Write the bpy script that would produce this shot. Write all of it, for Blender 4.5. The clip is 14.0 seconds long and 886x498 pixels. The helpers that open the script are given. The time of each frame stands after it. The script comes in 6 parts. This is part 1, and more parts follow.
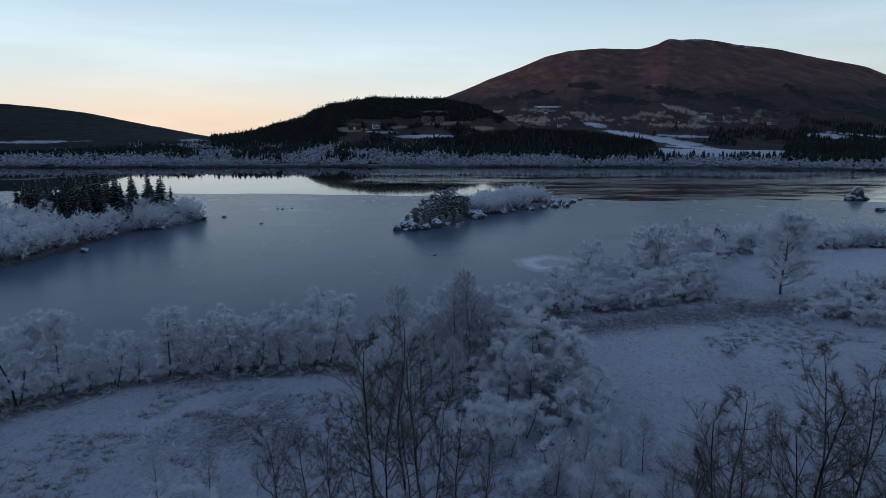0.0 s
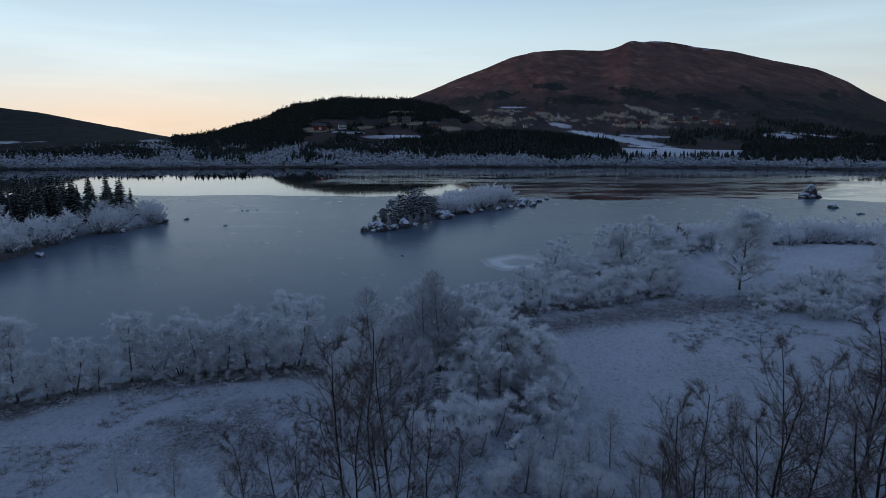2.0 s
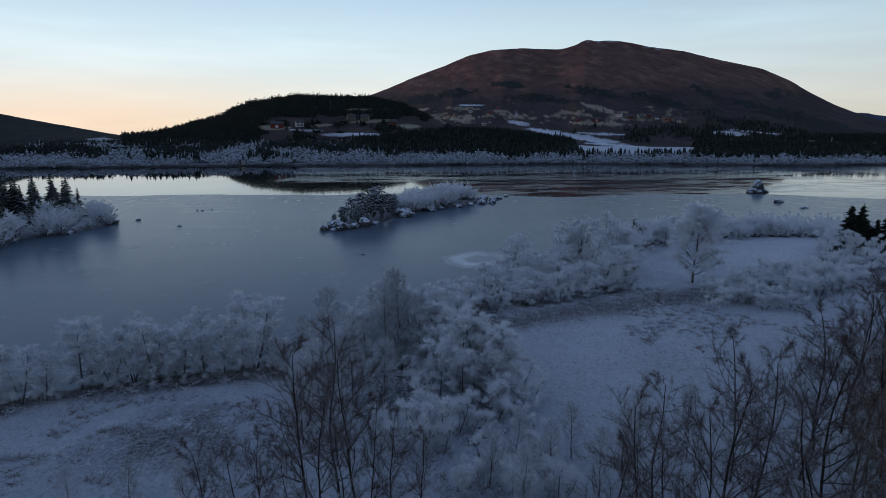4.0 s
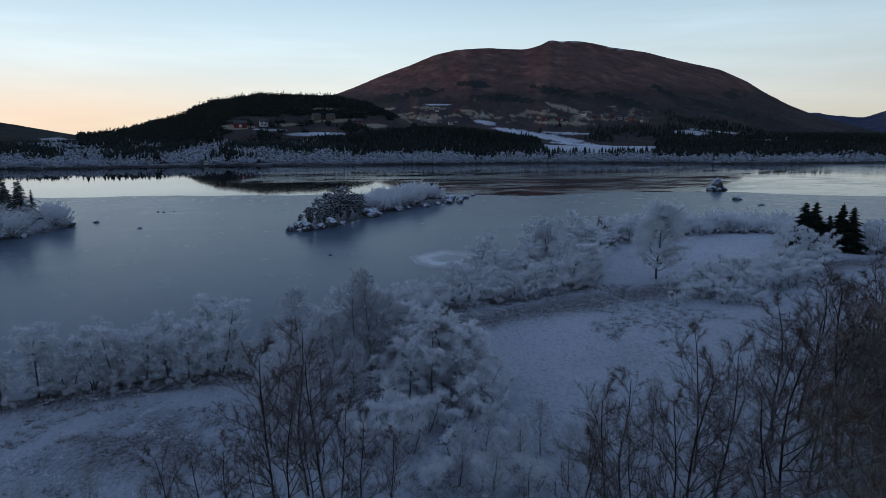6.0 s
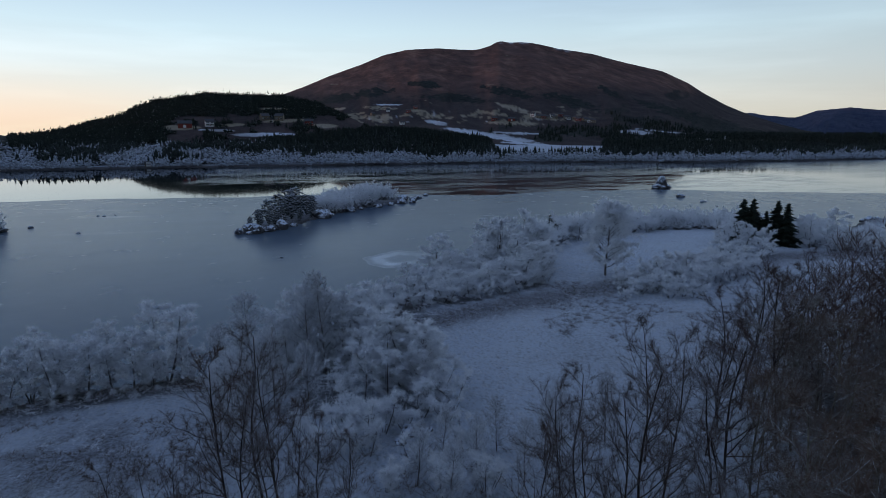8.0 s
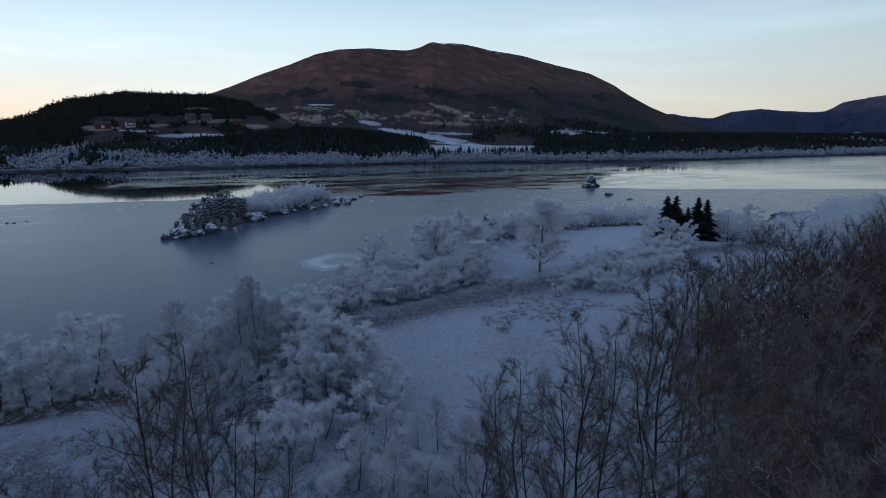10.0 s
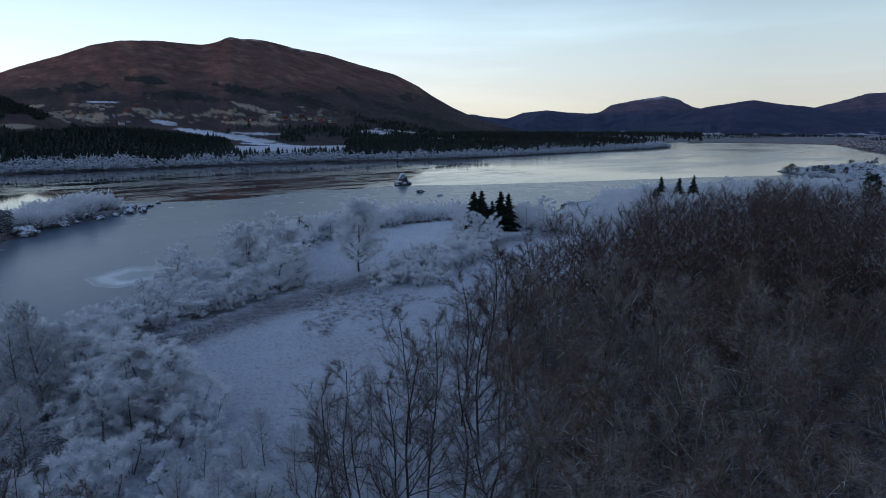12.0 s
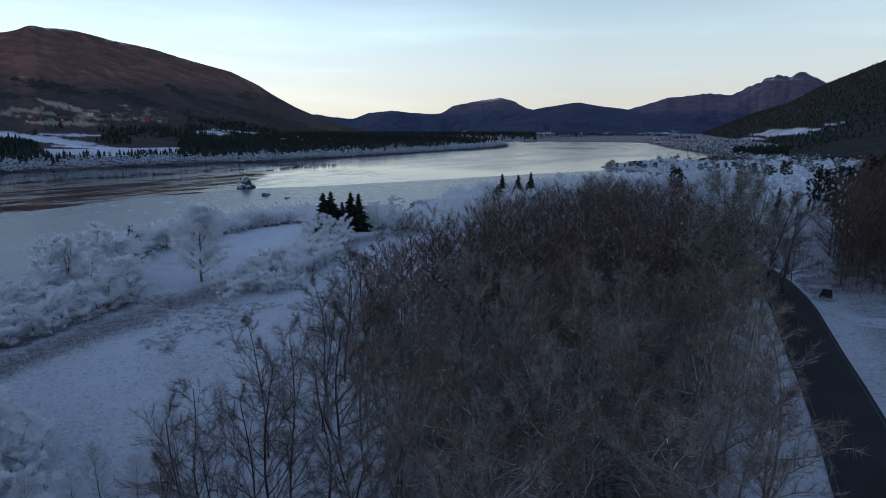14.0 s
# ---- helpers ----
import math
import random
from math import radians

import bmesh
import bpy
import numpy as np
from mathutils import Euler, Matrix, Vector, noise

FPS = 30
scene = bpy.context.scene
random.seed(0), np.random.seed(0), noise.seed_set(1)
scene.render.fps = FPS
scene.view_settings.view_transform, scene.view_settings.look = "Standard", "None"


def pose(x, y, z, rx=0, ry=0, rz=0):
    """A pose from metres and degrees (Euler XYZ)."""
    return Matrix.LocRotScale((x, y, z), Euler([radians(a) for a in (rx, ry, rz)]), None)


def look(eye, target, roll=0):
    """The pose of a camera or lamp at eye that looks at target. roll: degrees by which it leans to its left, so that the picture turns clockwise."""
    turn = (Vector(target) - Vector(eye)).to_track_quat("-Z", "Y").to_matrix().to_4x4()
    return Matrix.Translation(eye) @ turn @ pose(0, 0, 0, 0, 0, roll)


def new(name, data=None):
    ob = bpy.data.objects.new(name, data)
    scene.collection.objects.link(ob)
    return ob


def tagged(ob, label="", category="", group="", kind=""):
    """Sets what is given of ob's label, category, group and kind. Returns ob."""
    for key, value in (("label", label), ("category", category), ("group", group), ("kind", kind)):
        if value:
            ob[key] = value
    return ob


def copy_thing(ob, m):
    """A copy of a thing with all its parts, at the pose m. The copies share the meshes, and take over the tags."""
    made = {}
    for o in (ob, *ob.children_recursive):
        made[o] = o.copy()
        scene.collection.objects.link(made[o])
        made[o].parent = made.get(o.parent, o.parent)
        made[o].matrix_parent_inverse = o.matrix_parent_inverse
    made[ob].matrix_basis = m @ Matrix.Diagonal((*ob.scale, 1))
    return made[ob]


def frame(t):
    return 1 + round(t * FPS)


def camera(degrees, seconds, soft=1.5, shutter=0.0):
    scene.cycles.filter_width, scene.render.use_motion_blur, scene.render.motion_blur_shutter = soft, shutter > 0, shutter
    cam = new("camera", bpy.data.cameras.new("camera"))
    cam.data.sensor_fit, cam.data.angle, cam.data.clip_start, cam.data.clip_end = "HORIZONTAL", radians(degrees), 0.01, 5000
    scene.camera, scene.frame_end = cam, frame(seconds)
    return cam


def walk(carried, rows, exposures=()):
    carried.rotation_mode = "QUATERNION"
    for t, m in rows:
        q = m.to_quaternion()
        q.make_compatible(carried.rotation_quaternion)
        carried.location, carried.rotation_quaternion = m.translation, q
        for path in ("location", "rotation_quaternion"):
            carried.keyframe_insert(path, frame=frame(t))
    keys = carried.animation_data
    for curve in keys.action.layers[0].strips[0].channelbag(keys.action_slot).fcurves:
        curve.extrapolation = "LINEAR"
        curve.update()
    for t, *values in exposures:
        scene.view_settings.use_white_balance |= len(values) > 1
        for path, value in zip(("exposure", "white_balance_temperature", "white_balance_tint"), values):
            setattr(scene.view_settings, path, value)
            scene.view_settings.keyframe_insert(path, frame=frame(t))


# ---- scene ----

# ---- camera: a hovering drone that turns on the spot ----
cam = camera(73.49, 14.0, soft=0.6)
PATH = [
    (0, pose(0, 0, 31, 78.31, 0.00, -0.00)),
    (0.5, pose(0, 0, 31, 78.30, 0.00, -1.01)),
    (1, pose(0, 0, 31, 78.32, 0.02, -1.74)),
    (1.5, pose(0, 0, 31, 78.33, 0.02, -2.44)),
    (2, pose(0, 0, 31, 78.34, -0.01, -3.15)),
    (2.5, pose(0, 0, 31, 78.24, -0.02, -3.87)),
    (3, pose(0, 0, 31, 78.10, -0.04, -4.94)),
    (3.5, pose(0, 0, 31, 78.11, -0.02, -6.04)),
    (6, pose(0, 0, 31, 78.08, -0.01, -10.17)),
    (6.5, pose(0, 0, 31, 78.07, 0.02, -10.94)),
    (7, pose(0, 0, 31, 78.07, 0.03, -11.74)),
    (7.5, pose(0, 0, 31, 78.11, 0.03, -13.16)),
    (8, pose(0, 0, 31, 78.09, 0.03, -14.76)),
    (10.5, pose(0, 0, 31, 78.13, -0.02, -23.84)),
    (11, pose(0, 0, 31, 78.12, -0.07, -28.03)),
    (11.5, pose(0, 0, 31, 78.12, -0.03, -33.91)),
    (12, pose(0, 0, 31, 78.10, -0.01, -38.82)),
    (12.5, pose(0, 0, 31, 78.12, 0.06, -42.65)),
    (13, pose(0, 0, 31, 78.13, 0.05, -46.45)),
    (13.5, pose(0, 0, 31, 78.13, -0.00, -50.23)),
    (14, pose(0, 0, 31, 78.12, -0.01, -53.30)),
]
EYE_Z = 31.0
walk(cam, PATH, [(0, -0.22), (7, -0.15), (10.5, 0.0), (12, 0.19), (14, 0.30)])

# ---- world: clear winter dusk, the sun just under the horizon ----
world = bpy.data.worlds.new("dusk_sky")
scene.world = world
world.use_nodes = True
wt = world.node_tree
wt.nodes.clear()


def wnode(kind, **props):
    n = wt.nodes.new(kind)
    for k, v in props.items():
        setattr(n, k, v)
    return n


def ramp_set(node, stops):
    el = node.color_ramp.elements
    while len(el) > 1:
        el.remove(el[-1])
    el[0].position, el[0].color = stops[0][0], (*stops[0][1], 1)
    for p, c in stops[1:]:
        e = el.new(p)
        e.color = (*c, 1)


SUN_AZ = radians(-24)
w_out = wnode("ShaderNodeOutputWorld")
w_bg = wnode("ShaderNodeBackground")
w_sky = wnode("ShaderNodeTexSky", sky_type="NISHITA", sun_disc=False, sun_elevation=radians(-1.0), sun_rotation=SUN_AZ, altitude=50, air_density=1.0, dust_density=0.6, ozone_density=2.0)
w_co = wnode("ShaderNodeTexCoord")
w_sep = wnode("ShaderNodeSeparateXYZ")
w_ramp = wnode("ShaderNodeValToRGB")
# brightness of the dusk sky from the horizon to the zenith
ramp_set(w_ramp, [(0.0, (0.80, 0.78, 0.69)), (0.04, (0.79, 0.82, 0.79)), (0.08, (0.72, 0.82, 0.85)), (0.14, (0.62, 0.80, 0.90)), (0.22, (0.43, 0.60, 0.80)), (0.32, (0.27, 0.38, 0.56)), (0.5, (0.203, 0.295, 0.49)), (1.0, (0.178, 0.26, 0.46))])
# warm glow over the place where the sun went down
w_dot = wnode("ShaderNodeVectorMath", operation="DOT_PRODUCT")
w_dot.inputs[1].default_value = (math.sin(SUN_AZ), math.cos(SUN_AZ), 0.0)
w_glow = wnode("ShaderNodeValToRGB")
ramp_set(w_glow, [(0.0, (0.94, 0.93, 0.89)), (0.6, (1.0, 0.985, 0.93)), (0.93, (1.0, 0.99, 0.96)), (0.995, (1.06, 0.96, 0.84))])
w_fade = wnode("ShaderNodeMapRange")
for i, v in ((1, 0.0), (2, 0.085), (3, 1.0), (4, 0.0)):
    w_fade.inputs[i].default_value = v
w_tint = wnode("ShaderNodeMix", data_type="RGBA")
w_tint.inputs[6].default_value = (1, 1, 1, 1)
w_mul = wnode("ShaderNodeMix", data_type="RGBA", blend_type="MULTIPLY")
w_mul.inputs[0].default_value = 1.0
w_side = wnode("ShaderNodeMapRange")
for i, v in ((1, 0.0), (2, 0.9), (3, 0.72), (4, 1.1)):
    w_side.inputs[i].default_value = v
w_dim = wnode("ShaderNodeVectorMath", operation="SCALE")
w_add = wnode("ShaderNodeMix", data_type="RGBA", blend_type="ADD")
w_add.inputs[0].default_value = 0.06
w_map = wnode("ShaderNodeMapping")
w_map.inputs["Rotation"].default_value = (0.0, 0.12, 0.4)
w_map.inputs["Scale"].default_value = (1.0, 1.0, 9.0)
w_cirrus = wnode("ShaderNodeTexNoise")
w_cirrus.inputs["Scale"].default_value, w_cirrus.inputs["Detail"].default_value = 2.4, 5
w_veil = wnode("ShaderNodeMapRange")
for i, v in ((1, 0.46), (2, 0.74), (3, 1.0), (4, 1.14)):
    w_veil.inputs[i].default_value = v
w_thin = wnode("ShaderNodeVectorMath", operation="SCALE")
wl = wt.links.new
wl(w_co.outputs["Generated"], w_map.inputs[0])
wl(w_map.outputs[0], w_cirrus.inputs["Vector"])
wl(w_cirrus.outputs["Fac"], w_veil.inputs[0])
wl(w_veil.outputs[0], w_thin.inputs["Scale"])
wl(w_co.outputs["Generated"], w_sep.inputs[0])
wl(w_sep.outputs["Z"], w_ramp.inputs[0])
wl(w_co.outputs["Generated"], w_dot.inputs[0])
wl(w_dot.outputs["Value"], w_glow.inputs[0])
wl(w_sep.outputs["Z"], w_fade.inputs[0])
wl(w_fade.outputs[0], w_tint.inputs[0])
wl(w_glow.outputs[0], w_tint.inputs[7])
wl(w_ramp.outputs[0], w_mul.inputs[6])
wl(w_tint.outputs[2], w_mul.inputs[7])
wl(w_dot.outputs["Value"], w_side.inputs[0])
wl(w_mul.outputs[2], w_dim.inputs[0])
wl(w_side.outputs[0], w_dim.inputs["Scale"])
wl(w_dim.outputs[0], w_thin.inputs[0])
wl(w_thin.outputs[0], w_add.inputs[6])
wl(w_sky.outputs[0], w_add.inputs[7])
wl(w_add.outputs[2], w_bg.inputs[0])
wl(w_bg.outputs[0], w_out.inputs[0])
w_bg.inputs[1].default_value = 1.0

# last red light that grazes the mountain tops
sun = new("sun", bpy.data.lights.new("sun", "SUN"))
sun.data.energy, sun.data.angle, sun.data.color = 0.55, radians(3), (1.0, 0.42, 0.26)
sun.matrix_world = look((0, 0, 0), (-math.sin(radians(-75)), -math.cos(radians(-75)), -math.tan(radians(2.5))))


# ---- small helpers ----
def mesh(name, verts, faces, mats=(), smooth=False):
    me = bpy.data.meshes.new(name)
    me.from_pydata([tuple(v) for v in verts] if not isinstance(verts, np.ndarray) else verts.tolist(), [], faces if not isinstance(faces, np.ndarray) else faces.tolist())
    for m in mats:
        me.materials.append(m)
    if smooth:
        me.polygons.foreach_set("use_smooth", [True] * len(me.polygons))
    me.update()
    return me


def tri_mesh(name, verts, tris, mats, index=None):
    """A mesh of many triangles, from arrays."""
    me = bpy.data.meshes.new(name)
    n = len(tris)
    me.vertices.add(len(verts))
    me.vertices.foreach_set("co", np.asarray(verts, np.float32).ravel())
    me.loops.add(n * 3)
    me.loops.foreach_set("vertex_index", np.asarray(tris, np.int32).ravel())
    me.polygons.add(n)
    me.polygons.foreach_set("loop_start", np.arange(0, n * 3, 3, dtype=np.int32))
    for m in mats:
        me.materials.append(m)
    if index is not None:
        me.polygons.foreach_set("material_index", np.asarray(index, np.int32))
    me.update(calc_edges=True)
    return me


def attribute(me, name, values):
    a = me.attributes.new(name, "FLOAT", "POINT")
    a.data.foreach_set("value", np.asarray(values, dtype=np.float32))


def part(name, data, parent, label="", at=None):
    if isinstance(data, bmesh.types.BMesh):
        me = bpy.data.meshes.new(name)
        data.to_mesh(me)
        data.free()
        data = me
    ob = new(name, data)
    ob.parent = parent
    if at is not None:
        ob.matrix_basis = at
    return tagged(ob, label)


def polyline_distance(px, py, pts, closed=True):
    """Distance to a polyline and, when it is closed, whether a point lies inside."""
    best = np.full(px.shape, 1e18)
    inside = np.zeros(px.shape, dtype=bool)
    n = len(pts)
    for i in range(n if closed else n - 1):
        ax, ay = pts[i]
        bx, by = pts[(i + 1) % n]
        dx, dy = bx - ax, by - ay
        s = np.clip(((px - ax) * dx + (py - ay) * dy) / max(dx * dx + dy * dy, 1e-9), 0, 1)
        best = np.minimum(best, (px - ax - s * dx) ** 2 + (py - ay - s * dy) ** 2)
        if closed and dy:
            inside ^= ((ay > py) != (by > py)) & (px < dx * (py - ay) / dy + ax)
    return np.sqrt(best), inside


def smooth_line(pts, step):
    """A denser, rounded polyline through the points (Catmull-Rom)."""
    out = []
    n = len(pts)
    for i in range(n - 1):
        p0, p1, p2, p3 = (np.array(pts[max(0, min(n - 1, k))], float) for k in (i - 1, i, i + 1, i + 2))
        m = max(1, int(np.linalg.norm(p2 - p1) / step))
        for k in range(m):
            t = k / m
            out.append(tuple(0.5 * (2 * p1 + (p2 - p0) * t + (2 * p0 - 5 * p1 + 4 * p2 - p3) * t * t + (3 * p1 - p0 - 3 * p2 + p3) * t ** 3)))
    out.append(tuple(map(float, pts[-1])))
    return out


def vnoise(x, y, scale, seed=0):
    """Smooth value noise, -1 to 1, on arrays."""
    x, y = x / scale + seed * 17.31, y / scale - seed * 9.73
    xi, yi = np.floor(x).astype(np.int64), np.floor(y).astype(np.int64)
    fx, fy = x - xi, y - yi
    fx, fy = fx * fx * (3 - 2 * fx), fy * fy * (3 - 2 * fy)

    def h(a, b):
        k = (a * 374761393 + b * 668265263 + seed * 974634777) & 0x7FFFFFFF
        k = ((k ^ (k >> 13)) * 1274126177) & 0x7FFFFFFF
        return ((k ^ (k >> 16)) & 0xFFFF) / 32767.5 - 1.0

    return (h(xi, yi) * (1 - fx) + h(xi + 1, yi) * fx) * (1 - fy) + (h(xi, yi + 1) * (1 - fx) + h(xi + 1, yi + 1) * fx) * fy


def fbm(x, y, scale, seed=0, octaves=4):
    total, amp = 0, 1.0
    for k in range(octaves):
        total = total + amp * vnoise(x, y, scale / 2 ** k, seed + k)
        amp *= 0.5
    return total / 1.9


def step01(x, a, b):
    t = np.clip((x - a) / (b - a), 0, 1)
    return t * t * (3 - 2 * t)


# ---- materials ----
class Mat:
    """A node material under construction."""

    def __init__(self, name, rough=0.8, spec=0.3):
        self.m = bpy.data.materials.new(name)
        self.m.use_nodes = True
        self.t = self.m.node_tree
        self.bsdf = self.t.nodes["Principled BSDF"]
        self.bsdf.inputs["Roughness"].default_value = rough
        self.bsdf.inputs["Specular IOR Level"].default_value = spec
        self.co = None

    def node(self, kind, **props):
        n = self.t.nodes.new(kind)
        for k, v in props.items():
            setattr(n, k, v)
        return n

    def link(self, a, b):
        self.t.links.new(a, b)

    def pos(self):
        if self.co is None:
            self.co = self.node("ShaderNodeNewGeometry")
        return self.co.outputs["Position"]

    def noise(self, scale, detail=4, rough=0.55, stretch=None, dist=0.0):
        n = self.node("ShaderNodeTexNoise")
        n.inputs["Scale"].default_value = scale
        n.inputs["Detail"].default_value = detail
        n.inputs["Roughness"].default_value = rough
        n.inputs["Distortion"].default_value = dist
        src = self.pos()
        if stretch:
            mp = self.node("ShaderNodeMapping")
            mp.inputs["Scale"].default_value = stretch
            self.link(src, mp.inputs[0])
            src = mp.outputs[0]
        self.link(src, n.inputs["Vector"])
        return n.outputs["Fac"]

    def ramp(self, fac, stops):
        r = self.node("ShaderNodeValToRGB")
        ramp_set(r, stops)
        self.link(fac, r.inputs[0])
        return r.outputs[0]

    def grey(self, fac, a, b):
        return self.ramp(fac, [(a, (0, 0, 0)), (b, (1, 1, 1))])

    def mix(self, fac, a, b, blend="MIX"):
        m = self.node("ShaderNodeMix", data_type="RGBA", blend_type=blend)
        for sock, v in ((m.inputs[0], fac), (m.inputs[6], a), (m.inputs[7], b)):
            if isinstance(v, bpy.types.NodeSocket):
                self.link(v, sock)
            elif isinstance(v, (int, float)):
                sock.default_value = v
            else:
                sock.default_value = (*v, 1)
        return m.outputs[2]

    def math(self, op, a, b=0.0):
        m = self.node("ShaderNodeMath", operation=op)
        for sock, v in ((m.inputs[0], a), (m.inputs[1], b)):
            if isinstance(v, bpy.types.NodeSocket):
                self.link(v, sock)
            else:
                sock.default_value = v
        m.use_clamp = True
        return m.outputs[0]

    def attr(self, name):
        return self.node("ShaderNodeAttribute", attribute_name=name).outputs["Fac"]

    def up(self, lo, hi):
        """1 where the surface faces upwards."""
        if self.co is None:
            self.pos()
        s = self.node("ShaderNodeSeparateXYZ")
        self.link(self.co.outputs["Normal"], s.inputs[0])
        return self.grey(s.outputs["Z"], lo, hi)

    def random(self):
        return self.node("ShaderNodeObjectInfo").outputs["Random"]

    def island(self):
        if self.co is None:
            self.pos()
        return self.co.outputs["Random Per Island"]

    def base(self, col):
        if isinstance(col, bpy.types.NodeSocket):
            self.link(col, self.bsdf.inputs["Base Color"])
        else:
            self.bsdf.inputs["Base Color"].default_value = (*col, 1)
        return self

    def bump(self, height, dist, strength=1.0):
        b = self.node("ShaderNodeBump")
        b.inputs["Strength"].default_value = strength
        b.inputs["Distance"].default_value = dist
        self.link(height, b.inputs["Height"])
        self.link(b.outputs[0], self.bsdf.inputs["Normal"])
        return self


SNOW = (0.72, 0.77, 0.86)


def ground_material():
    m = Mat("frosty_ground", 0.9, 0.2)
    fine, mid, big, grain = m.noise(3.0, 6, 0.8), m.noise(0.45, 4), m.noise(0.04, 4), m.noise(2.8, 3, 0.6, (1, 0.55, 1))
    straw = m.ramp(mid, [(0.3, (0.15, 0.13, 0.11)), (0.7, (0.27, 0.24, 0.21))])
    snow = m.ramp(big, [(0.3, (0.68, 0.73, 0.82)), (0.7, (0.80, 0.85, 0.92))])
    # thin snow lets the stubble through
    thin = m.grey(m.math("ADD", m.math("MULTIPLY", fine, 0.5), m.math("ADD", m.math("MULTIPLY", grain, 0.5), m.math("MULTIPLY", mid, 0.10))), 0.42, 0.56)
    field = m.mix(m.math("MULTIPLY", m.math("SUBTRACT", 1.0, thin), 0.50), snow, straw)
    rough = m.mix(m.grey(fine, 0.40, 0.62), (0.10, 0.075, 0.055), (0.55, 0.58, 0.66))
    col = m.mix(m.attr("rough"), field, rough)
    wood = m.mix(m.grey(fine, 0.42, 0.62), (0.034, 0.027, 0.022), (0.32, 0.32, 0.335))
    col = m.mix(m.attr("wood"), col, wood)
    shore = m.mix(m.grey(fine, 0.4, 0.6), (0.045, 0.04, 0.038), (0.16, 0.15, 0.15))
    col = m.mix(m.attr("shore"), col, shore)
    m.base(col).bump(m.math("ADD", m.math("MULTIPLY", fine, 0.5), m.math("ADD", m.math("MULTIPLY", grain, 0.3), m.math("MULTIPLY", mid, 0.3))), 1.0)
    return m.m


def mountain_material():
    m = Mat("mountain_heath", 0.95, 0.1)
    big, mid, fine = m.noise(0.005, 6, 0.62, (1, 0.4, 1)), m.noise(0.018, 6, 0.68, (1, 0.4, 1)), m.noise(0.10, 4, 0.7, (1, 0.4, 1))
    heath = m.ramp(mid, [(0.34, (0.055, 0.031, 0.028)), (0.5, (0.135, 0.068, 0.053)), (0.66, (0.25, 0.135, 0.10))])
    heath = m.mix(m.math("MULTIPLY", m.grey(big, 0.40, 0.66), 0.7), heath, (0.11, 0.068, 0.062))
    birch = m.ramp(mid, [(0.3, (0.028, 0.021, 0.023)), (0.7, (0.068, 0.050, 0.049))])
    conifer = m.ramp(fine, [(0.35, (0.010, 0.013, 0.012)), (0.7, (0.03, 0.034, 0.03))])
    meadow = m.ramp(mid, [(0.3, (0.19, 0.155, 0.105)), (0.5, (0.27, 0.225, 0.16)), (0.7, (0.36, 0.31, 0.25))])
    snow = m.ramp(mid, [(0.35, (0.34, 0.34, 0.36)), (0.6, (0.62, 0.66, 0.74))])
    col = m.mix(m.attr("birch"), heath, birch)
    col = m.mix(m.attr("meadow"), col, meadow)
    col = m.mix(m.attr("snow"), col, snow)
    col = m.mix(m.attr("conifer"), col, conifer)
    m.base(col).bump(m.math("ADD", m.math("MULTIPLY", mid, 0.7), m.math("MULTIPLY", fine, 0.3)), 14.0, 0.7)
    return m.m


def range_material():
    m = Mat("hazy_distant_rock", 0.95, 0.1)
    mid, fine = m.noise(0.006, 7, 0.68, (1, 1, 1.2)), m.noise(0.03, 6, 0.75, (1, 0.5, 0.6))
    # blue distance haze is mixed into the rock and wood colours
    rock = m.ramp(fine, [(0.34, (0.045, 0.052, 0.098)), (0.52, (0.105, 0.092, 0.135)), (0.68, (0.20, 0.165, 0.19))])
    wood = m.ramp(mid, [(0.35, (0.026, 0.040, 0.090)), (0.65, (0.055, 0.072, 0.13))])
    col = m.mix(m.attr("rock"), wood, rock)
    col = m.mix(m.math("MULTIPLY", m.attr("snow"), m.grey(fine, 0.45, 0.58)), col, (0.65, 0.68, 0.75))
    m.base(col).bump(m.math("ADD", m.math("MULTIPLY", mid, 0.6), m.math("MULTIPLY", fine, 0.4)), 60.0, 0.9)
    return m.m


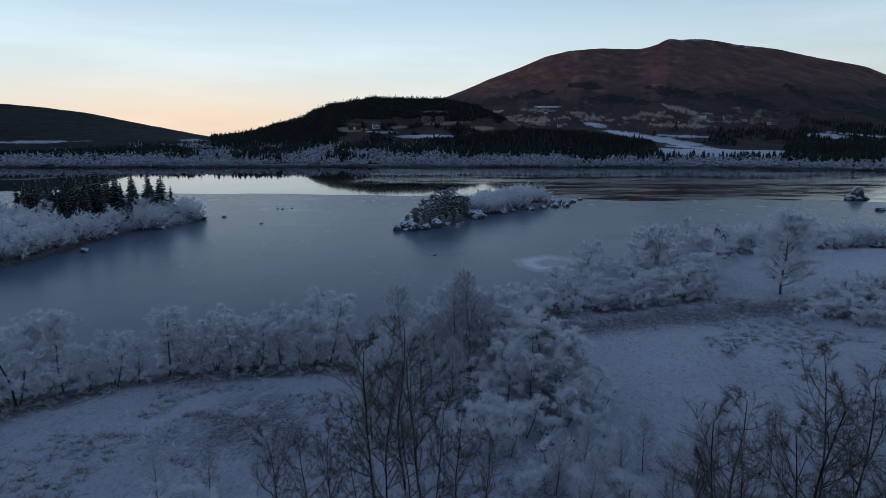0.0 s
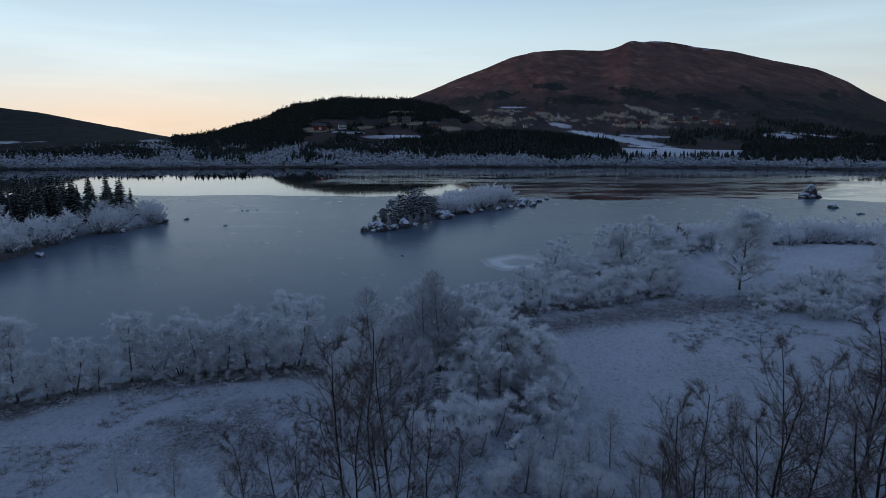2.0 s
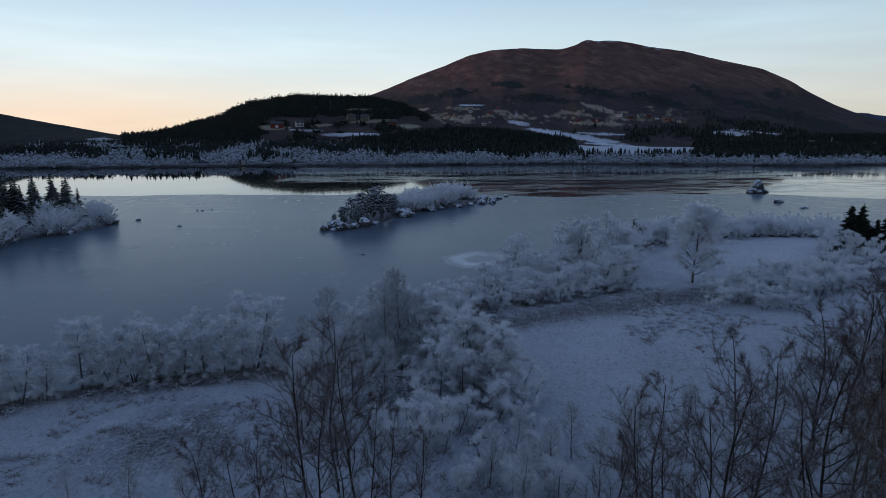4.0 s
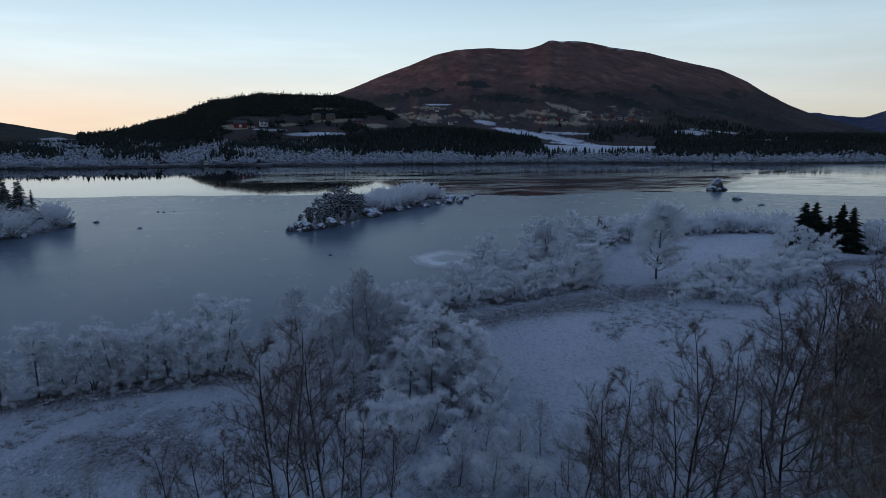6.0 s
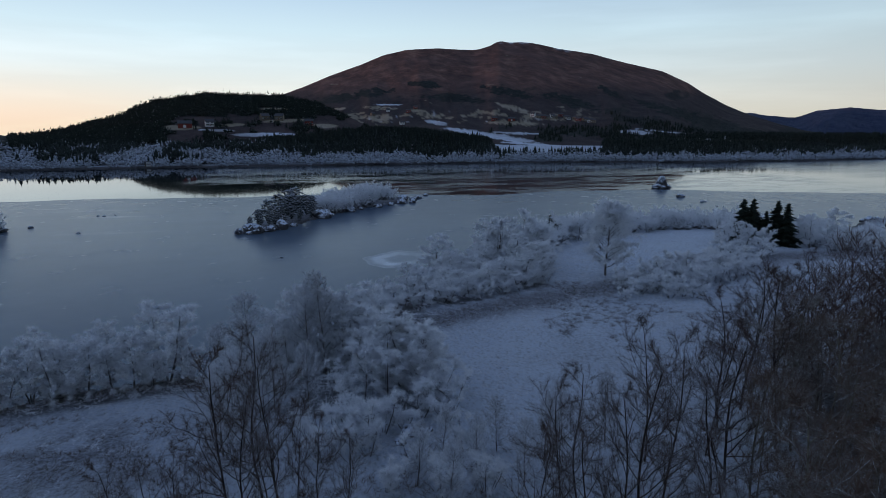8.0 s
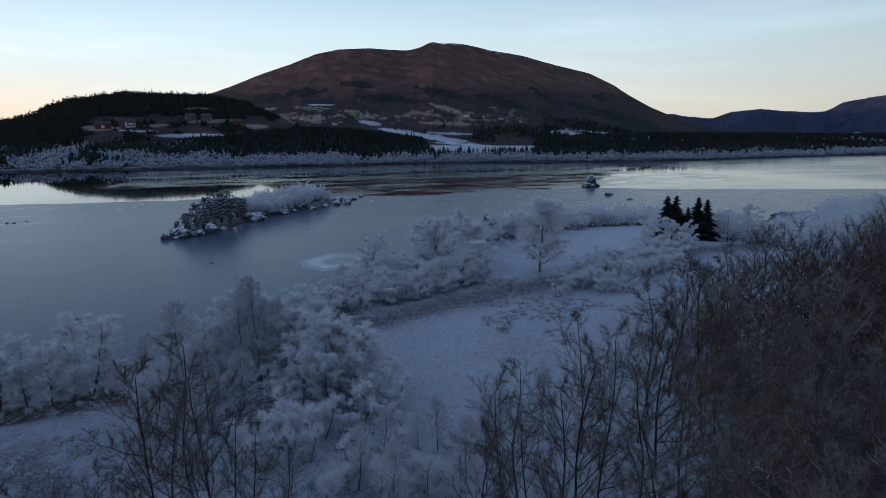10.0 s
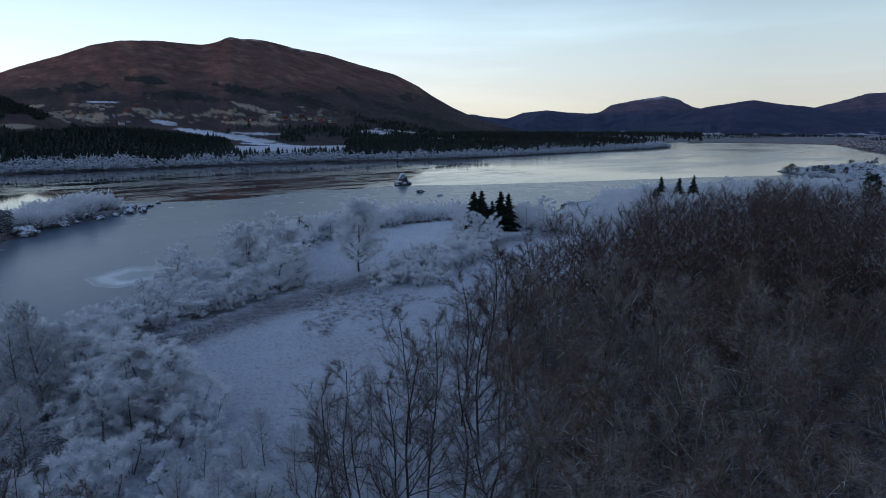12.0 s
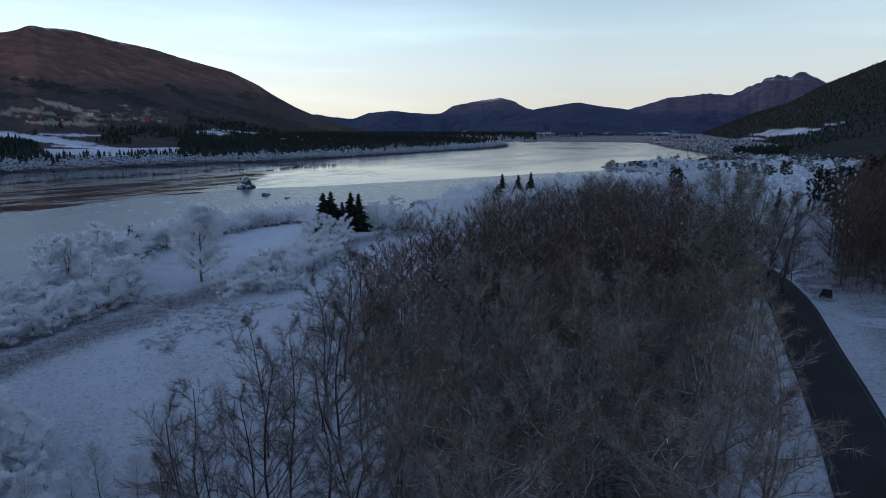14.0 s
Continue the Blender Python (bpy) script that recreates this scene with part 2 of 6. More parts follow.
def water_material():
    m = Mat("open_water", 0.03, 0.5)
    m.bsdf.inputs["IOR"].default_value = 1.33
    # floes and skims of ice, drawn out by the wind
    floe = m.noise(0.08, 6, 0.66, (0.22, 1.0, 1), 0.8)
    crack = m.noise(0.30, 4, 0.65, (0.22, 1.0, 1), 0.5)
    skim = m.attr("skim")
    cover = m.grey(m.math("ADD", m.math("MULTIPLY", floe, 0.6), m.math("ADD", m.math("MULTIPLY", crack, 0.4), m.math("MULTIPLY", m.math("SUBTRACT", skim, 0.5), 0.45))), 0.47, 0.53)
    cover = m.math("MULTIPLY", cover, m.grey(skim, 0.05, 0.25))
    east = m.attr("east")
    dull = m.grey(m.noise(0.02, 5, 0.6, (0.3, 1.0, 1), 0.6), 0.44, 0.60)
    cover = m.math("MAXIMUM", cover, m.math("MULTIPLY", east, m.math("ADD", 0.45, m.math("MULTIPLY", dull, 0.5))))
    m.base(m.mix(cover, (0.005, 0.008, 0.012), (0.085, 0.098, 0.12)))
    # mirror strength cut by a mask, darkening water that reflects the dark hills
    ripple = m.attr("ripple")
    rough = m.mix(cover, m.mix(ripple, (0.03, 0.03, 0.03), (0.04, 0.04, 0.04)), m.mix(east, (0.15, 0.15, 0.15), (0.24, 0.24, 0.24)))
    gloss = m.mix(m.math("MULTIPLY", ripple, m.math("SUBTRACT", 1.0, m.math("MULTIPLY", cover, 0.35))), (0.5, 0.5, 0.5), (0.25, 0.25, 0.25))
    m.link(gloss, m.bsdf.inputs["Specular IOR Level"])
    m.link(rough, m.bsdf.inputs["Roughness"])
    m.bump(m.math("ADD", m.math("MULTIPLY", crack, 0.5), m.noise(1.2, 3, 0.5)), 0.004, 0.12)
    return m.m


def ice_material():
    m = Mat("lake_ice", 0.3, 0.2)
    m.bsdf.inputs["IOR"].default_value = 1.31
    big, mid, fine = m.noise(0.02, 4, 0.6, (1, 1.6, 1)), m.noise(0.11, 5, 0.6), m.noise(1.1, 4)
    col = m.ramp(m.math("ADD", m.math("MULTIPLY", big, 0.6), m.math("MULTIPLY", mid, 0.4)), [(0.35, (0.084, 0.120, 0.162)), (0.65, (0.114, 0.154, 0.204))])
    white = m.attr("white")
    col = m.mix(m.math("MULTIPLY", white, m.grey(mid, 0.25, 0.65)), col, (0.55, 0.60, 0.66))
    m.base(col).bump(fine, 0.003, 0.3)
    m.link(m.ramp(mid, [(0.3, (0.23, 0.23, 0.23)), (0.7, (0.28, 0.28, 0.28))]), m.bsdf.inputs["Roughness"])
    return m.m


def twig_material(name, dark, light, share, rnd=0.25, thin=0.0):
    """Twigs: bark, with rime on a share of them, more on the upper side."""
    m = Mat(name, 0.85, 0.2)
    n = m.noise(3.0, 3, 0.6)
    frost = m.math("ADD", m.math("ADD", m.math("MULTIPLY", n, 0.7), m.math("MULTIPLY", m.island(), 0.5)), m.math("MULTIPLY", m.random(), rnd))
    amount = m.grey(frost, max(0.0, 0.85 - share), min(1.0, 1.15 - share))
    amount = m.math("MAXIMUM", m.math("MULTIPLY", amount, 0.85), m.math("MULTIPLY", amount, m.up(0.35, 0.8)))
    col = m.mix(amount, dark, light)
    m.base(col)
    if thin:
        # light passes through the feathery rime crystals
        t = m.node("ShaderNodeBsdfTranslucent")
        mixer = m.node("ShaderNodeMixShader")
        mixer.inputs[0].default_value = thin
        m.link(col, t.inputs[0])
        m.link(m.bsdf.outputs[0], mixer.inputs[1])
        m.link(t.outputs[0], mixer.inputs[2])
        m.link(mixer.outputs[0], m.t.nodes["Material Output"].inputs[0])
    return m.m


def bark_material(name, dark, pale, frost, lo=0.15, hi=0.6):
    m = Mat(name, 0.9, 0.2)
    n = m.noise(5.0, 4, 0.6, (1, 1, 0.35))
    col = m.ramp(n, [(0.35, dark), (0.65, pale)])
    m.base(m.mix(m.math("MULTIPLY", m.up(lo, hi), frost), col, (0.82, 0.86, 0.92))).bump(n, 0.02)
    return m.m


def needle_material(name, frost):
    m = Mat(name, 0.85, 0.2)
    n = m.noise(2.5, 3, 0.6)
    col = m.ramp(m.island(), [(0.0, (0.010, 0.016, 0.012)), (1.0, (0.030, 0.040, 0.028))])
    amount = m.math("MULTIPLY", m.up(0.2, 0.8), m.grey(n, 0.62 - frost, 0.86 - frost))
    m.base(m.mix(amount, col, (0.6, 0.65, 0.72)))
    return m.m


M_GROUND, M_MOUNTAIN, M_RANGE = ground_material(), mountain_material(), range_material()
M_WATER, M_ICE = water_material(), ice_material()
M_RIME = twig_material("rimed_twigs", (0.20, 0.19, 0.19), (0.95, 0.96, 0.98), 0.95, thin=0.35)
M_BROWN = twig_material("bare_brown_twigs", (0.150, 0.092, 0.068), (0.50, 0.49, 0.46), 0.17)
M_LICHEN = twig_material("lichen_grey_twigs", (0.072, 0.058, 0.042), (0.46, 0.46, 0.42), 0.12)
M_TWIG = twig_material("dark_birch_twigs", (0.088, 0.052, 0.038), (0.50, 0.51, 0.53), 0.10)
M_SHORE = twig_material("thinly_rimed_twigs", (0.042, 0.037, 0.036), (0.62, 0.67, 0.75), 0.36)
# darker copy of bare_brown_twigs for far woods, their missing self-shade in the colour
M_BROWN_DIM = twig_material("dimmed_brown_twigs", (0.100, 0.058, 0.044), (0.42, 0.41, 0.41), 0.05)
M_MIXED = twig_material("half_rimed_twigs", (0.085, 0.060, 0.050), (0.80, 0.82, 0.86), 0.50)
M_BARK = bark_material("birch_bark", (0.05, 0.042, 0.038), (0.24, 0.22, 0.21), 0.6)
M_RIME_BARK = bark_material("rimed_bark", (0.040, 0.034, 0.031), (0.15, 0.14, 0.14), 0.7, 0.2, 0.6)
M_BROWN_BARK = bark_material("brown_bark", (0.07, 0.055, 0.042), (0.30, 0.27, 0.21), 0.9, 0.45, 0.8)
M_DARK_BARK = bark_material("dark_birch_bark", (0.022, 0.017, 0.014), (0.085, 0.062, 0.05), 0.3, 0.4, 0.8)
M_PALE = bark_material("pale_bark", (0.10, 0.09, 0.072), (0.32, 0.30, 0.25), 0.8, 0.35, 0.8)
M_FAR_RIME = twig_material("far_rimed_twigs", (0.07, 0.06, 0.06), (0.76, 0.80, 0.86), 0.62)
M_NEEDLE, M_NEEDLE_RIME = needle_material("spruce_needles", 0.0), needle_material("rimed_needles", 0.35)
M_NEEDLE_FAR = needle_material("frosted_far_needles", 0.06)

# ---- plan of the land ----
NEAR_SHORE = [(-900, -60), (-260, 22), (-120, 42), (-60, 57), (-48, 65), (-33, 72), (-12, 75), (0, 79), (11, 89), (24, 112), (40, 132), (62, 150), (90, 160), (115, 158), (132, 146), (141, 131), (150, 128), (165, 140), (185, 150),
              (215, 150), (252, 139), (300, 119), (342, 106), (375, 112), (390, 126), (400, 146), (418, 168), (436, 172), (472, 162), (492, 130), (480, 100), (500, 84), (566, 97), (600, 100), (655, 133), (815, 228), (1036, 337)]
FAR_SHORE = [(1036, 337), (1030, 430), (955, 560), (860, 545), (765, 452), (735, 441), (645, 424), (471, 415), (327, 420), (224, 448), (94, 461), (7, 462), (-99, 467), (-219, 461), (-341, 462), (-600, 480), (-900, 500)]
LAKE = smooth_line(NEAR_SHORE, 6)[:-1] + smooth_line(FAR_SHORE, 12)
WEST_ISLAND = smooth_line([(-260, 150), (-190, 112), (-140, 108), (-105, 120), (-97, 130), (-94, 145), (-95, 169), (-85, 182), (-80, 196), (-84, 208), (-105, 222), (-150, 226), (-210, 222), (-250, 195), (-260, 150)], 5)
MID_ISLAND = smooth_line([(-14, 178), (-9, 176), (3, 189), (11, 202), (24, 217), (40, 230), (47, 238), (45, 246), (33, 249), (15, 236), (2, 220), (-9, 198), (-14, 178)], 3)
ROAD = [(-130, -53), (-60, -25), (0, -10.3), (41, -2.7), (57, 0.7), (70.3, 4.0), (80, 6.3), (90.3, 9.0), (104, 14.5), (120, 25), (136, 40), (146, 52)]
ROAD_LINE = smooth_line(ROAD, 4)
ROAD_Z, ROAD_HALF = 8.0, 2.7


def land(x, y):
    """Height of the ground, and the masks of what covers it."""
    r = np.hypot(x, y)
    d, wet = polyline_distance(x, y, LAKE)
    d = d + 1.2 * vnoise(x, y, 9, 3) + 0.5 * vnoise(x, y, 2.5, 4)
    near = ((y < 300) & (x < 620)) | (y < x * 0.30 - 10)
    z_near = 1.1 * (1 - np.exp(-np.maximum(d, 0) / 2.5)) + 0.085 * np.maximum(d - 6, 0)
    z_near = np.where(z_near > 6.5, 6.5 + 3.0 * np.tanh((z_near - 6.5) / 3.0), z_near) + 0.35 * fbm(x, y, 22, 5) * step01(d, 2, 20)
    z_far = 0.8 * (1 - np.exp(-np.maximum(d, 0) / 4)) + 0.045 * np.minimum(np.maximum(d, 0), 150) - 4 * step01(r, 670, 780) * (y > 300) * (x < 560)
    crest = np.interp(np.degrees(np.arctan2(x, y)), [-12, -3, 1.5, 5, 9, 13, 16, 18.5, 20.5, 22], [0, 1, 5, 11, 13, 11, 6, 2, 0.5, 0])
    z_far = z_far + crest * step01(d, 15, 130) * (1 - step01(d, 180, 300))
    z_near = z_near * (1 - 0.62 * step01(x, 480, 600))
    z = np.where(near, z_near, z_far)
    z = np.where(wet, -np.minimum(1.6, 0.25 * np.maximum(d, 0)) - 0.1, z)
    for poly, top in ((WEST_ISLAND, 1.7), (MID_ISLAND, 2.2)):
        di, ins = polyline_distance(x, y, poly)
        di = di + 0.8 * vnoise(x, y, 6, 8)
        z = np.where(ins, 0.15 + top * (1 - np.exp(-np.maximum(di, 0) / 7)) + 0.3 * vnoise(x, y, 5, 9), z)
        wet = wet & ~ins
        d = np.where(ins, di, d)
    # the road on its levelled strip
    rd, _ = polyline_distance(x, y, ROAD_LINE, False)
    z = np.where(wet, z, z + (ROAD_Z - 0.12 - z) * (1 - step01(rd, 4.2, 11)))
    # the valley falls away far off
    z = np.where(r > 1100, np.minimum(z, EYE_Z - r * 0.0163), z)
    return z, d, wet, rd


def polar_sheet(name, az, rr, func, mat):
    A, R = np.meshgrid(np.radians(az), rr)
    X, Y = R * np.sin(A), R * np.cos(A)
    Z, attrs = func(X, Y, np.degrees(A), R)
    nr, na = A.shape
    i = np.arange(nr * na).reshape(nr, na)
    f = np.stack([i[:-1, :-1], i[:-1, 1:], i[1:, 1:], i[1:, :-1]], -1).reshape(-1, 4)
    f = f[:, ::-1]
    me = mesh(name, np.stack([X, Y, Z], -1).reshape(-1, 3), f, [mat], True)
    for k, v in attrs.items():
        attribute(me, k, np.asarray(v, float).ravel())
    return new(name, me)


# where bare woodland stands on this side, between the fields and the road
WOOD = [(10, 3), (14, 12), (26, 26), (46, 47), (66, 55), (92, 59), (112, 52), (124, 40), (116, 26), (98, 16.5), (80, 11.8), (60, 7.3), (30, 2.2)]


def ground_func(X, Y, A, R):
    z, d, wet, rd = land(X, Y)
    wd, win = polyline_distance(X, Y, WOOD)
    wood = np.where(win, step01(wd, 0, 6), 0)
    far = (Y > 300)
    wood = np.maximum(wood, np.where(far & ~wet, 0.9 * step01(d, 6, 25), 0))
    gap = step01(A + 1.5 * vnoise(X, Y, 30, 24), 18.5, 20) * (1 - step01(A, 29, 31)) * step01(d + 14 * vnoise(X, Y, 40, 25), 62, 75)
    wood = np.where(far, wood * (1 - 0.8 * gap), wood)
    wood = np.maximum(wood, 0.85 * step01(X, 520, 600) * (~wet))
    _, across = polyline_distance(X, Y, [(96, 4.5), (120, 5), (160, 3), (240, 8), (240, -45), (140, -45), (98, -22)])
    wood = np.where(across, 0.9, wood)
    # darker brown ground under the trees of the bank
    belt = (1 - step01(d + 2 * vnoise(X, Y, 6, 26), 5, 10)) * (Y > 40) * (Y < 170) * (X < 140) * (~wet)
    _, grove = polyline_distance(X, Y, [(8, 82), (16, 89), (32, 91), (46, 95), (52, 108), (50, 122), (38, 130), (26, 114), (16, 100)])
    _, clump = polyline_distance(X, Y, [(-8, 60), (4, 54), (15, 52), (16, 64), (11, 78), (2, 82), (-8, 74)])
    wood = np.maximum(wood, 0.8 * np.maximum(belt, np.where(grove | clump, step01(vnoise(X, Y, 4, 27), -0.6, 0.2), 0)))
    shore = np.where(wet, 1, np.where(far, 1 - step01(d, 6, 12), 1 - step01(d, 0.8, np.where((X < 60) & (Y > 105) & (R > 120), 3.5, 3.0))))
    # tussocky strips along the bank, by the brook and in the near field
    n = fbm(X, Y, 14, 21)
    rough = step01(n, 0.25, 0.6) * 0.2 + (1 - step01(d, 3, 9)) * 0.9
    brook = np.exp(-((Y - 84 - 0.12 * (X - 20)) / 5.0) ** 2) * ((X > 12) & (X < 120))
    tuss = np.exp(-(((X + 17) / 9) ** 2 + ((Y - 52) / 8) ** 2)) * step01(vnoise(X, Y, 3, 22), -0.3, 0.5)
    bank = step01(rd, 4.5, 8) * (1 - step01(rd, 20, 30)) * (Y < 0.18 * X - 8) * 0.55
    rough = np.clip(rough + brook + tuss * 0.9 + bank, 0, 1) * (~wet)
    z = z + rough * 0.25 * vnoise(X, Y, 1.6, 23) * (R < 260)
    return z, {"rough": rough, "wood": wood, "shore": shore}


az_ground = np.concatenate([np.arange(-180, -48, 4.0), np.arange(-48, -41, 0.6), np.arange(-41, 94, 0.32), np.arange(94, 100, 0.6), np.arange(100, 181, 4.0)])
rr_ground = np.concatenate([[0.0, 6, 12, 18, 22], np.geomspace(25, 130, 115), np.geomspace(131, 620, 120), np.geomspace(626, 1300, 70), np.geomspace(1330, 4900, 22)])
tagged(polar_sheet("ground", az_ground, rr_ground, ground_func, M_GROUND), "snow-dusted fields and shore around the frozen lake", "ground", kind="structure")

# water of the lake, with skims of thin new ice
def grid_sheet(name, xs, ys_of, rows, z, mat, masks):
    X = np.repeat(np.array(xs)[:, None], rows, 1)
    lo, hi = ys_of(np.array(xs))
    Y = lo[:, None] + (hi - lo)[:, None] * np.linspace(0, 1, rows)[None]
    i = np.arange(X.size).reshape(X.shape)
    f = np.stack([i[:-1, :-1], i[1:, :-1], i[1:, 1:], i[:-1, 1:]], -1).reshape(-1, 4)
    me = mesh(name, np.stack([X, Y, np.full(X.shape, z)], -1).reshape(-1, 3), f, [mat])
    for k, v in masks(X, Y).items():
        attribute(me, k, v.ravel())
    return new(name, me)


def skim_mask(X, Y):
    right = step01(X + 12 * vnoise(X, Y, 30, 51), -58, -30)
    open_lead = np.maximum(step01(Y + 5 * vnoise(X, Y, 25, 54), 326, 336), step01(X, 15, 70))
    band = np.maximum(step01(Y, 326, 338) * (1 - step01(Y, 352, 365)), step01(Y, 392, 400) * (1 - step01(Y, 418, 430)) * 0.9)
    east = step01(X, 230, 330)
    calm = 14 * vnoise(X, Y, 30, 58) + 5 * vnoise(X, Y, 9, 59)
    ripple = step01(X + calm, -84, -58) * (1 - step01(X + 3 * calm, 150, 225)) * (1 - step01(Y + 0.3 * calm, 385, 398))
    return {"east": step01(X + 2 * calm, 250, 380), "ripple": ripple, "skim": np.clip(right * (0.32 * open_lead + 0.33 * band + 0.3 * open_lead * fbm(X, Y * 3, 60, 57)) * (1 - east) + 0.09 * east, 0, 1)}


tagged(grid_sheet("water", np.linspace(-1000, 1150, 160), lambda x: (np.full(x.shape, 140.0), np.full(x.shape, 700.0)), 90, 0.0, M_WATER, skim_mask), "dark still lake water with skims of new ice", "lake", kind="structure")

ICE_EDGE = [(-1000, 330), (-214, 288), (-129, 280), (-60, 275), (-22, 271), (20, 268), (54, 263), (80, 250), (100, 248), (130, 257), (160, 252), (178, 246), (200, 235), (244, 216), (299, 196), (345, 177), (387, 159), (430, 150)]


def ice_span(x):
    ex, ey = zip(*ICE_EDGE)
    return np.full(x.shape, 15.0), np.interp(x, ex, ey) + 2.0 * vnoise(x, 0 * x, 17, 52) + 0.8 * vnoise(x, 0 * x, 5, 53)


def ice_mask(X, Y):
    lee = sum(np.exp(-((X - a) / 9.0) ** 2 - ((Y - b + 0.05 * (X - a)) / 0.9) ** 2) for a, b in ((-50, 189), (-58, 222), (-70, 240)))
    return {"white": np.clip(lee, 0, 1)}


tagged(grid_sheet("ice_sheet", np.concatenate([np.linspace(-1000, -230, 30), np.arange(-228, 432, 3.0)]), ice_span, 110, 0.03, M_ICE, ice_mask), "smooth grey-blue ice sheet over the lake", "ice", kind="structure")

# ---- mountains ----
def skyline(points, az):
    a, e = zip(*points)
    return np.interp(az, a, e)


def soft_skyline(points, az):
    w = [0.25, 0.5, 0.25]
    return sum(k * skyline(points, az + o) for k, o in zip(w, (-0.35, 0, 0.35)))


def rise(az, r, points, r0, r1, el0, seed, rugged=1.0, curve=1.0, jag=0.02):
    """Height of a mountain that climbs evenly to its skyline as seen from the lake."""
    e1 = soft_skyline(points, az) + jag * (0.6 * vnoise(az, 0 * az, 0.5, seed + 3) + 0.4 * vnoise(az, 0 * az, 0.22, seed + 4) + 0.25 * vnoise(az, 0 * az, 0.3, seed + 6))
    if isinstance(r0, list):
        r0 = skyline(r0, az)
    s = np.clip(np.log(r / r0) / np.log(r1 / r0), 0, 1) ** curve
    e0 = np.minimum(el0, e1 - 0.4)
    x, y = r * np.sin(np.radians(az)), r * np.cos(np.radians(az))
    el = e0 + (e1 - e0) * s
    z = EYE_Z + r * np.tan(np.radians(el))
    gully = 0.7 * fbm(az * 40, np.log(r) * 200, 70, seed, 5) + 0.12 * (0.5 - np.abs(fbm(az * 40 + 60 * np.log(r), np.log(r) * 150, 50, seed + 9, 4)))
    z = z + rugged * r * 0.0075 * gully * np.sin(np.pi * np.clip(s, 0, 1)) * np.clip(e1 - e0, 0, 3) / 3
    over = np.maximum(r - r1, 0)
    z = z - over * 0.35
    return np.where(r < r0, np.minimum(z, -3), z), s, e1, x, y


# beyond -42 degrees an added unseen ridge keeps the low sun off the valley
LEFT_SKY = [(-150, 3.0), (-120, 6.0), (-90, 8.0), (-60, 7.5), (-52, 5.0), (-46, 2.6), (-42, 2.0), (-35.9, 1.68), (-33.8, 1.51), (-30.4, 1.08), (-26.4, 0.19), (-22.9, -0.52), (-21.3, -0.87), (-19, -1.2), (-16, -1.6)]
HILL_SKY = [(-24, -1.5), (-21, -0.95), (-19.7, -0.88), (-17.3, -0.5), (-16.8, -0.32), (-15.1, 0.2), (-12.9, 0.72), (-12.0, 1.36), (-10.4, 1.95), (-7.8, 2.35), (-6.8, 2.58), (-3.0, 2.48), (0, 2.45), (3, 1.9), (6, 0.6), (9, -0.8), (12, -2.2), (17, -3.2)]
MAIN_SKY = [(-16, -1.6), (-8, 0.2), (-3, 1.6), (0, 2.55), (2.1, 3.35), (4.7, 4.42), (6.8, 5.14), (9.4, 6.19), (11.5, 6.64), (14.1, 6.78), (17.7, 6.60), (18.9, 6.87), (19.9, 7.39), (20.8, 7.22), (22.0, 7.25), (23.2, 7.12), (25.2, 6.64), (28.2, 6.13), (31.0, 5.33),
            (34.3, 4.49), (36.5, 3.45), (37.9, 2.50), (39.7, 1.51), (41.4, 0.77), (43.4, 0.09), (45.7, -0.56), (49, -1.1), (54, -1.5), (60, -1.75)]
RANGE_SKY = [(36.2, 0.6), (41.6, 0.92), (43.1, 0.62), (44.9, 0.47), (46.2, 0.99), (48.3, 1.25), (50.4, 1.04), (52.6, 0.94), (53.4, 1.10), (54.2, 1.72), (56.8, 2.12), (58.6, 2.42), (59.7, 2.21), (61.3, 1.34), (64.2, 1.1), (70.2, 1.3), (73.4, 2.24), (76.7, 2.61),
             (78.7, 2.43), (80.3, 3.34), (82.1, 3.95), (82.7, 3.67), (83.4, 4.21), (84.3, 3.69), (85.1, 3.19), (90.2, 2.0)]
FRONT_SKY = [(50.2, -1.4), (58.2, 0.0), (61.3, 1.2), (62.5, 1.49), (65.8, 1.98), (67.6, 1.61), (69.6, 1.4), (71.3, 1.0), (75.2, 0.2), (82.2, -1.2)]
# past 95 degrees an unseen hillside is added behind the camera for shade
SLOPE_SKY = [(70.2, -1.9), (73.6, -1.35), (75.9, -1.01), (78.5, 0.12), (80.5, 1.0), (82.9, 1.75), (84.9, 3.0), (86.5, 3.7), (88.8, 4.7), (95.2, 7.5), (110.2, 12), (140.2, 14), (180.2, 12), (210.2, 8)]


# meadows and snowy fields on the slope: bearing, height angle, half widths, slant
MEADOWS = [(21.6, 1.35, 1.9, 0.22, -0.28), (24.0, 0.55, 2.0, 0.16, -0.1), (8.9, 1.45, 1.6, 0.16, -0.05), (8.0, 0.62, 2.4, 0.22, 0.0), (-0.6, 1.3, 1.6, 0.15, 0.0), (21.6, 0.05, 2.6, 0.2, -0.03), (4.6, 1.3, 1.2, 0.12, 0.1), (13.2, 0.9, 1.4, 0.3, -0.2)]
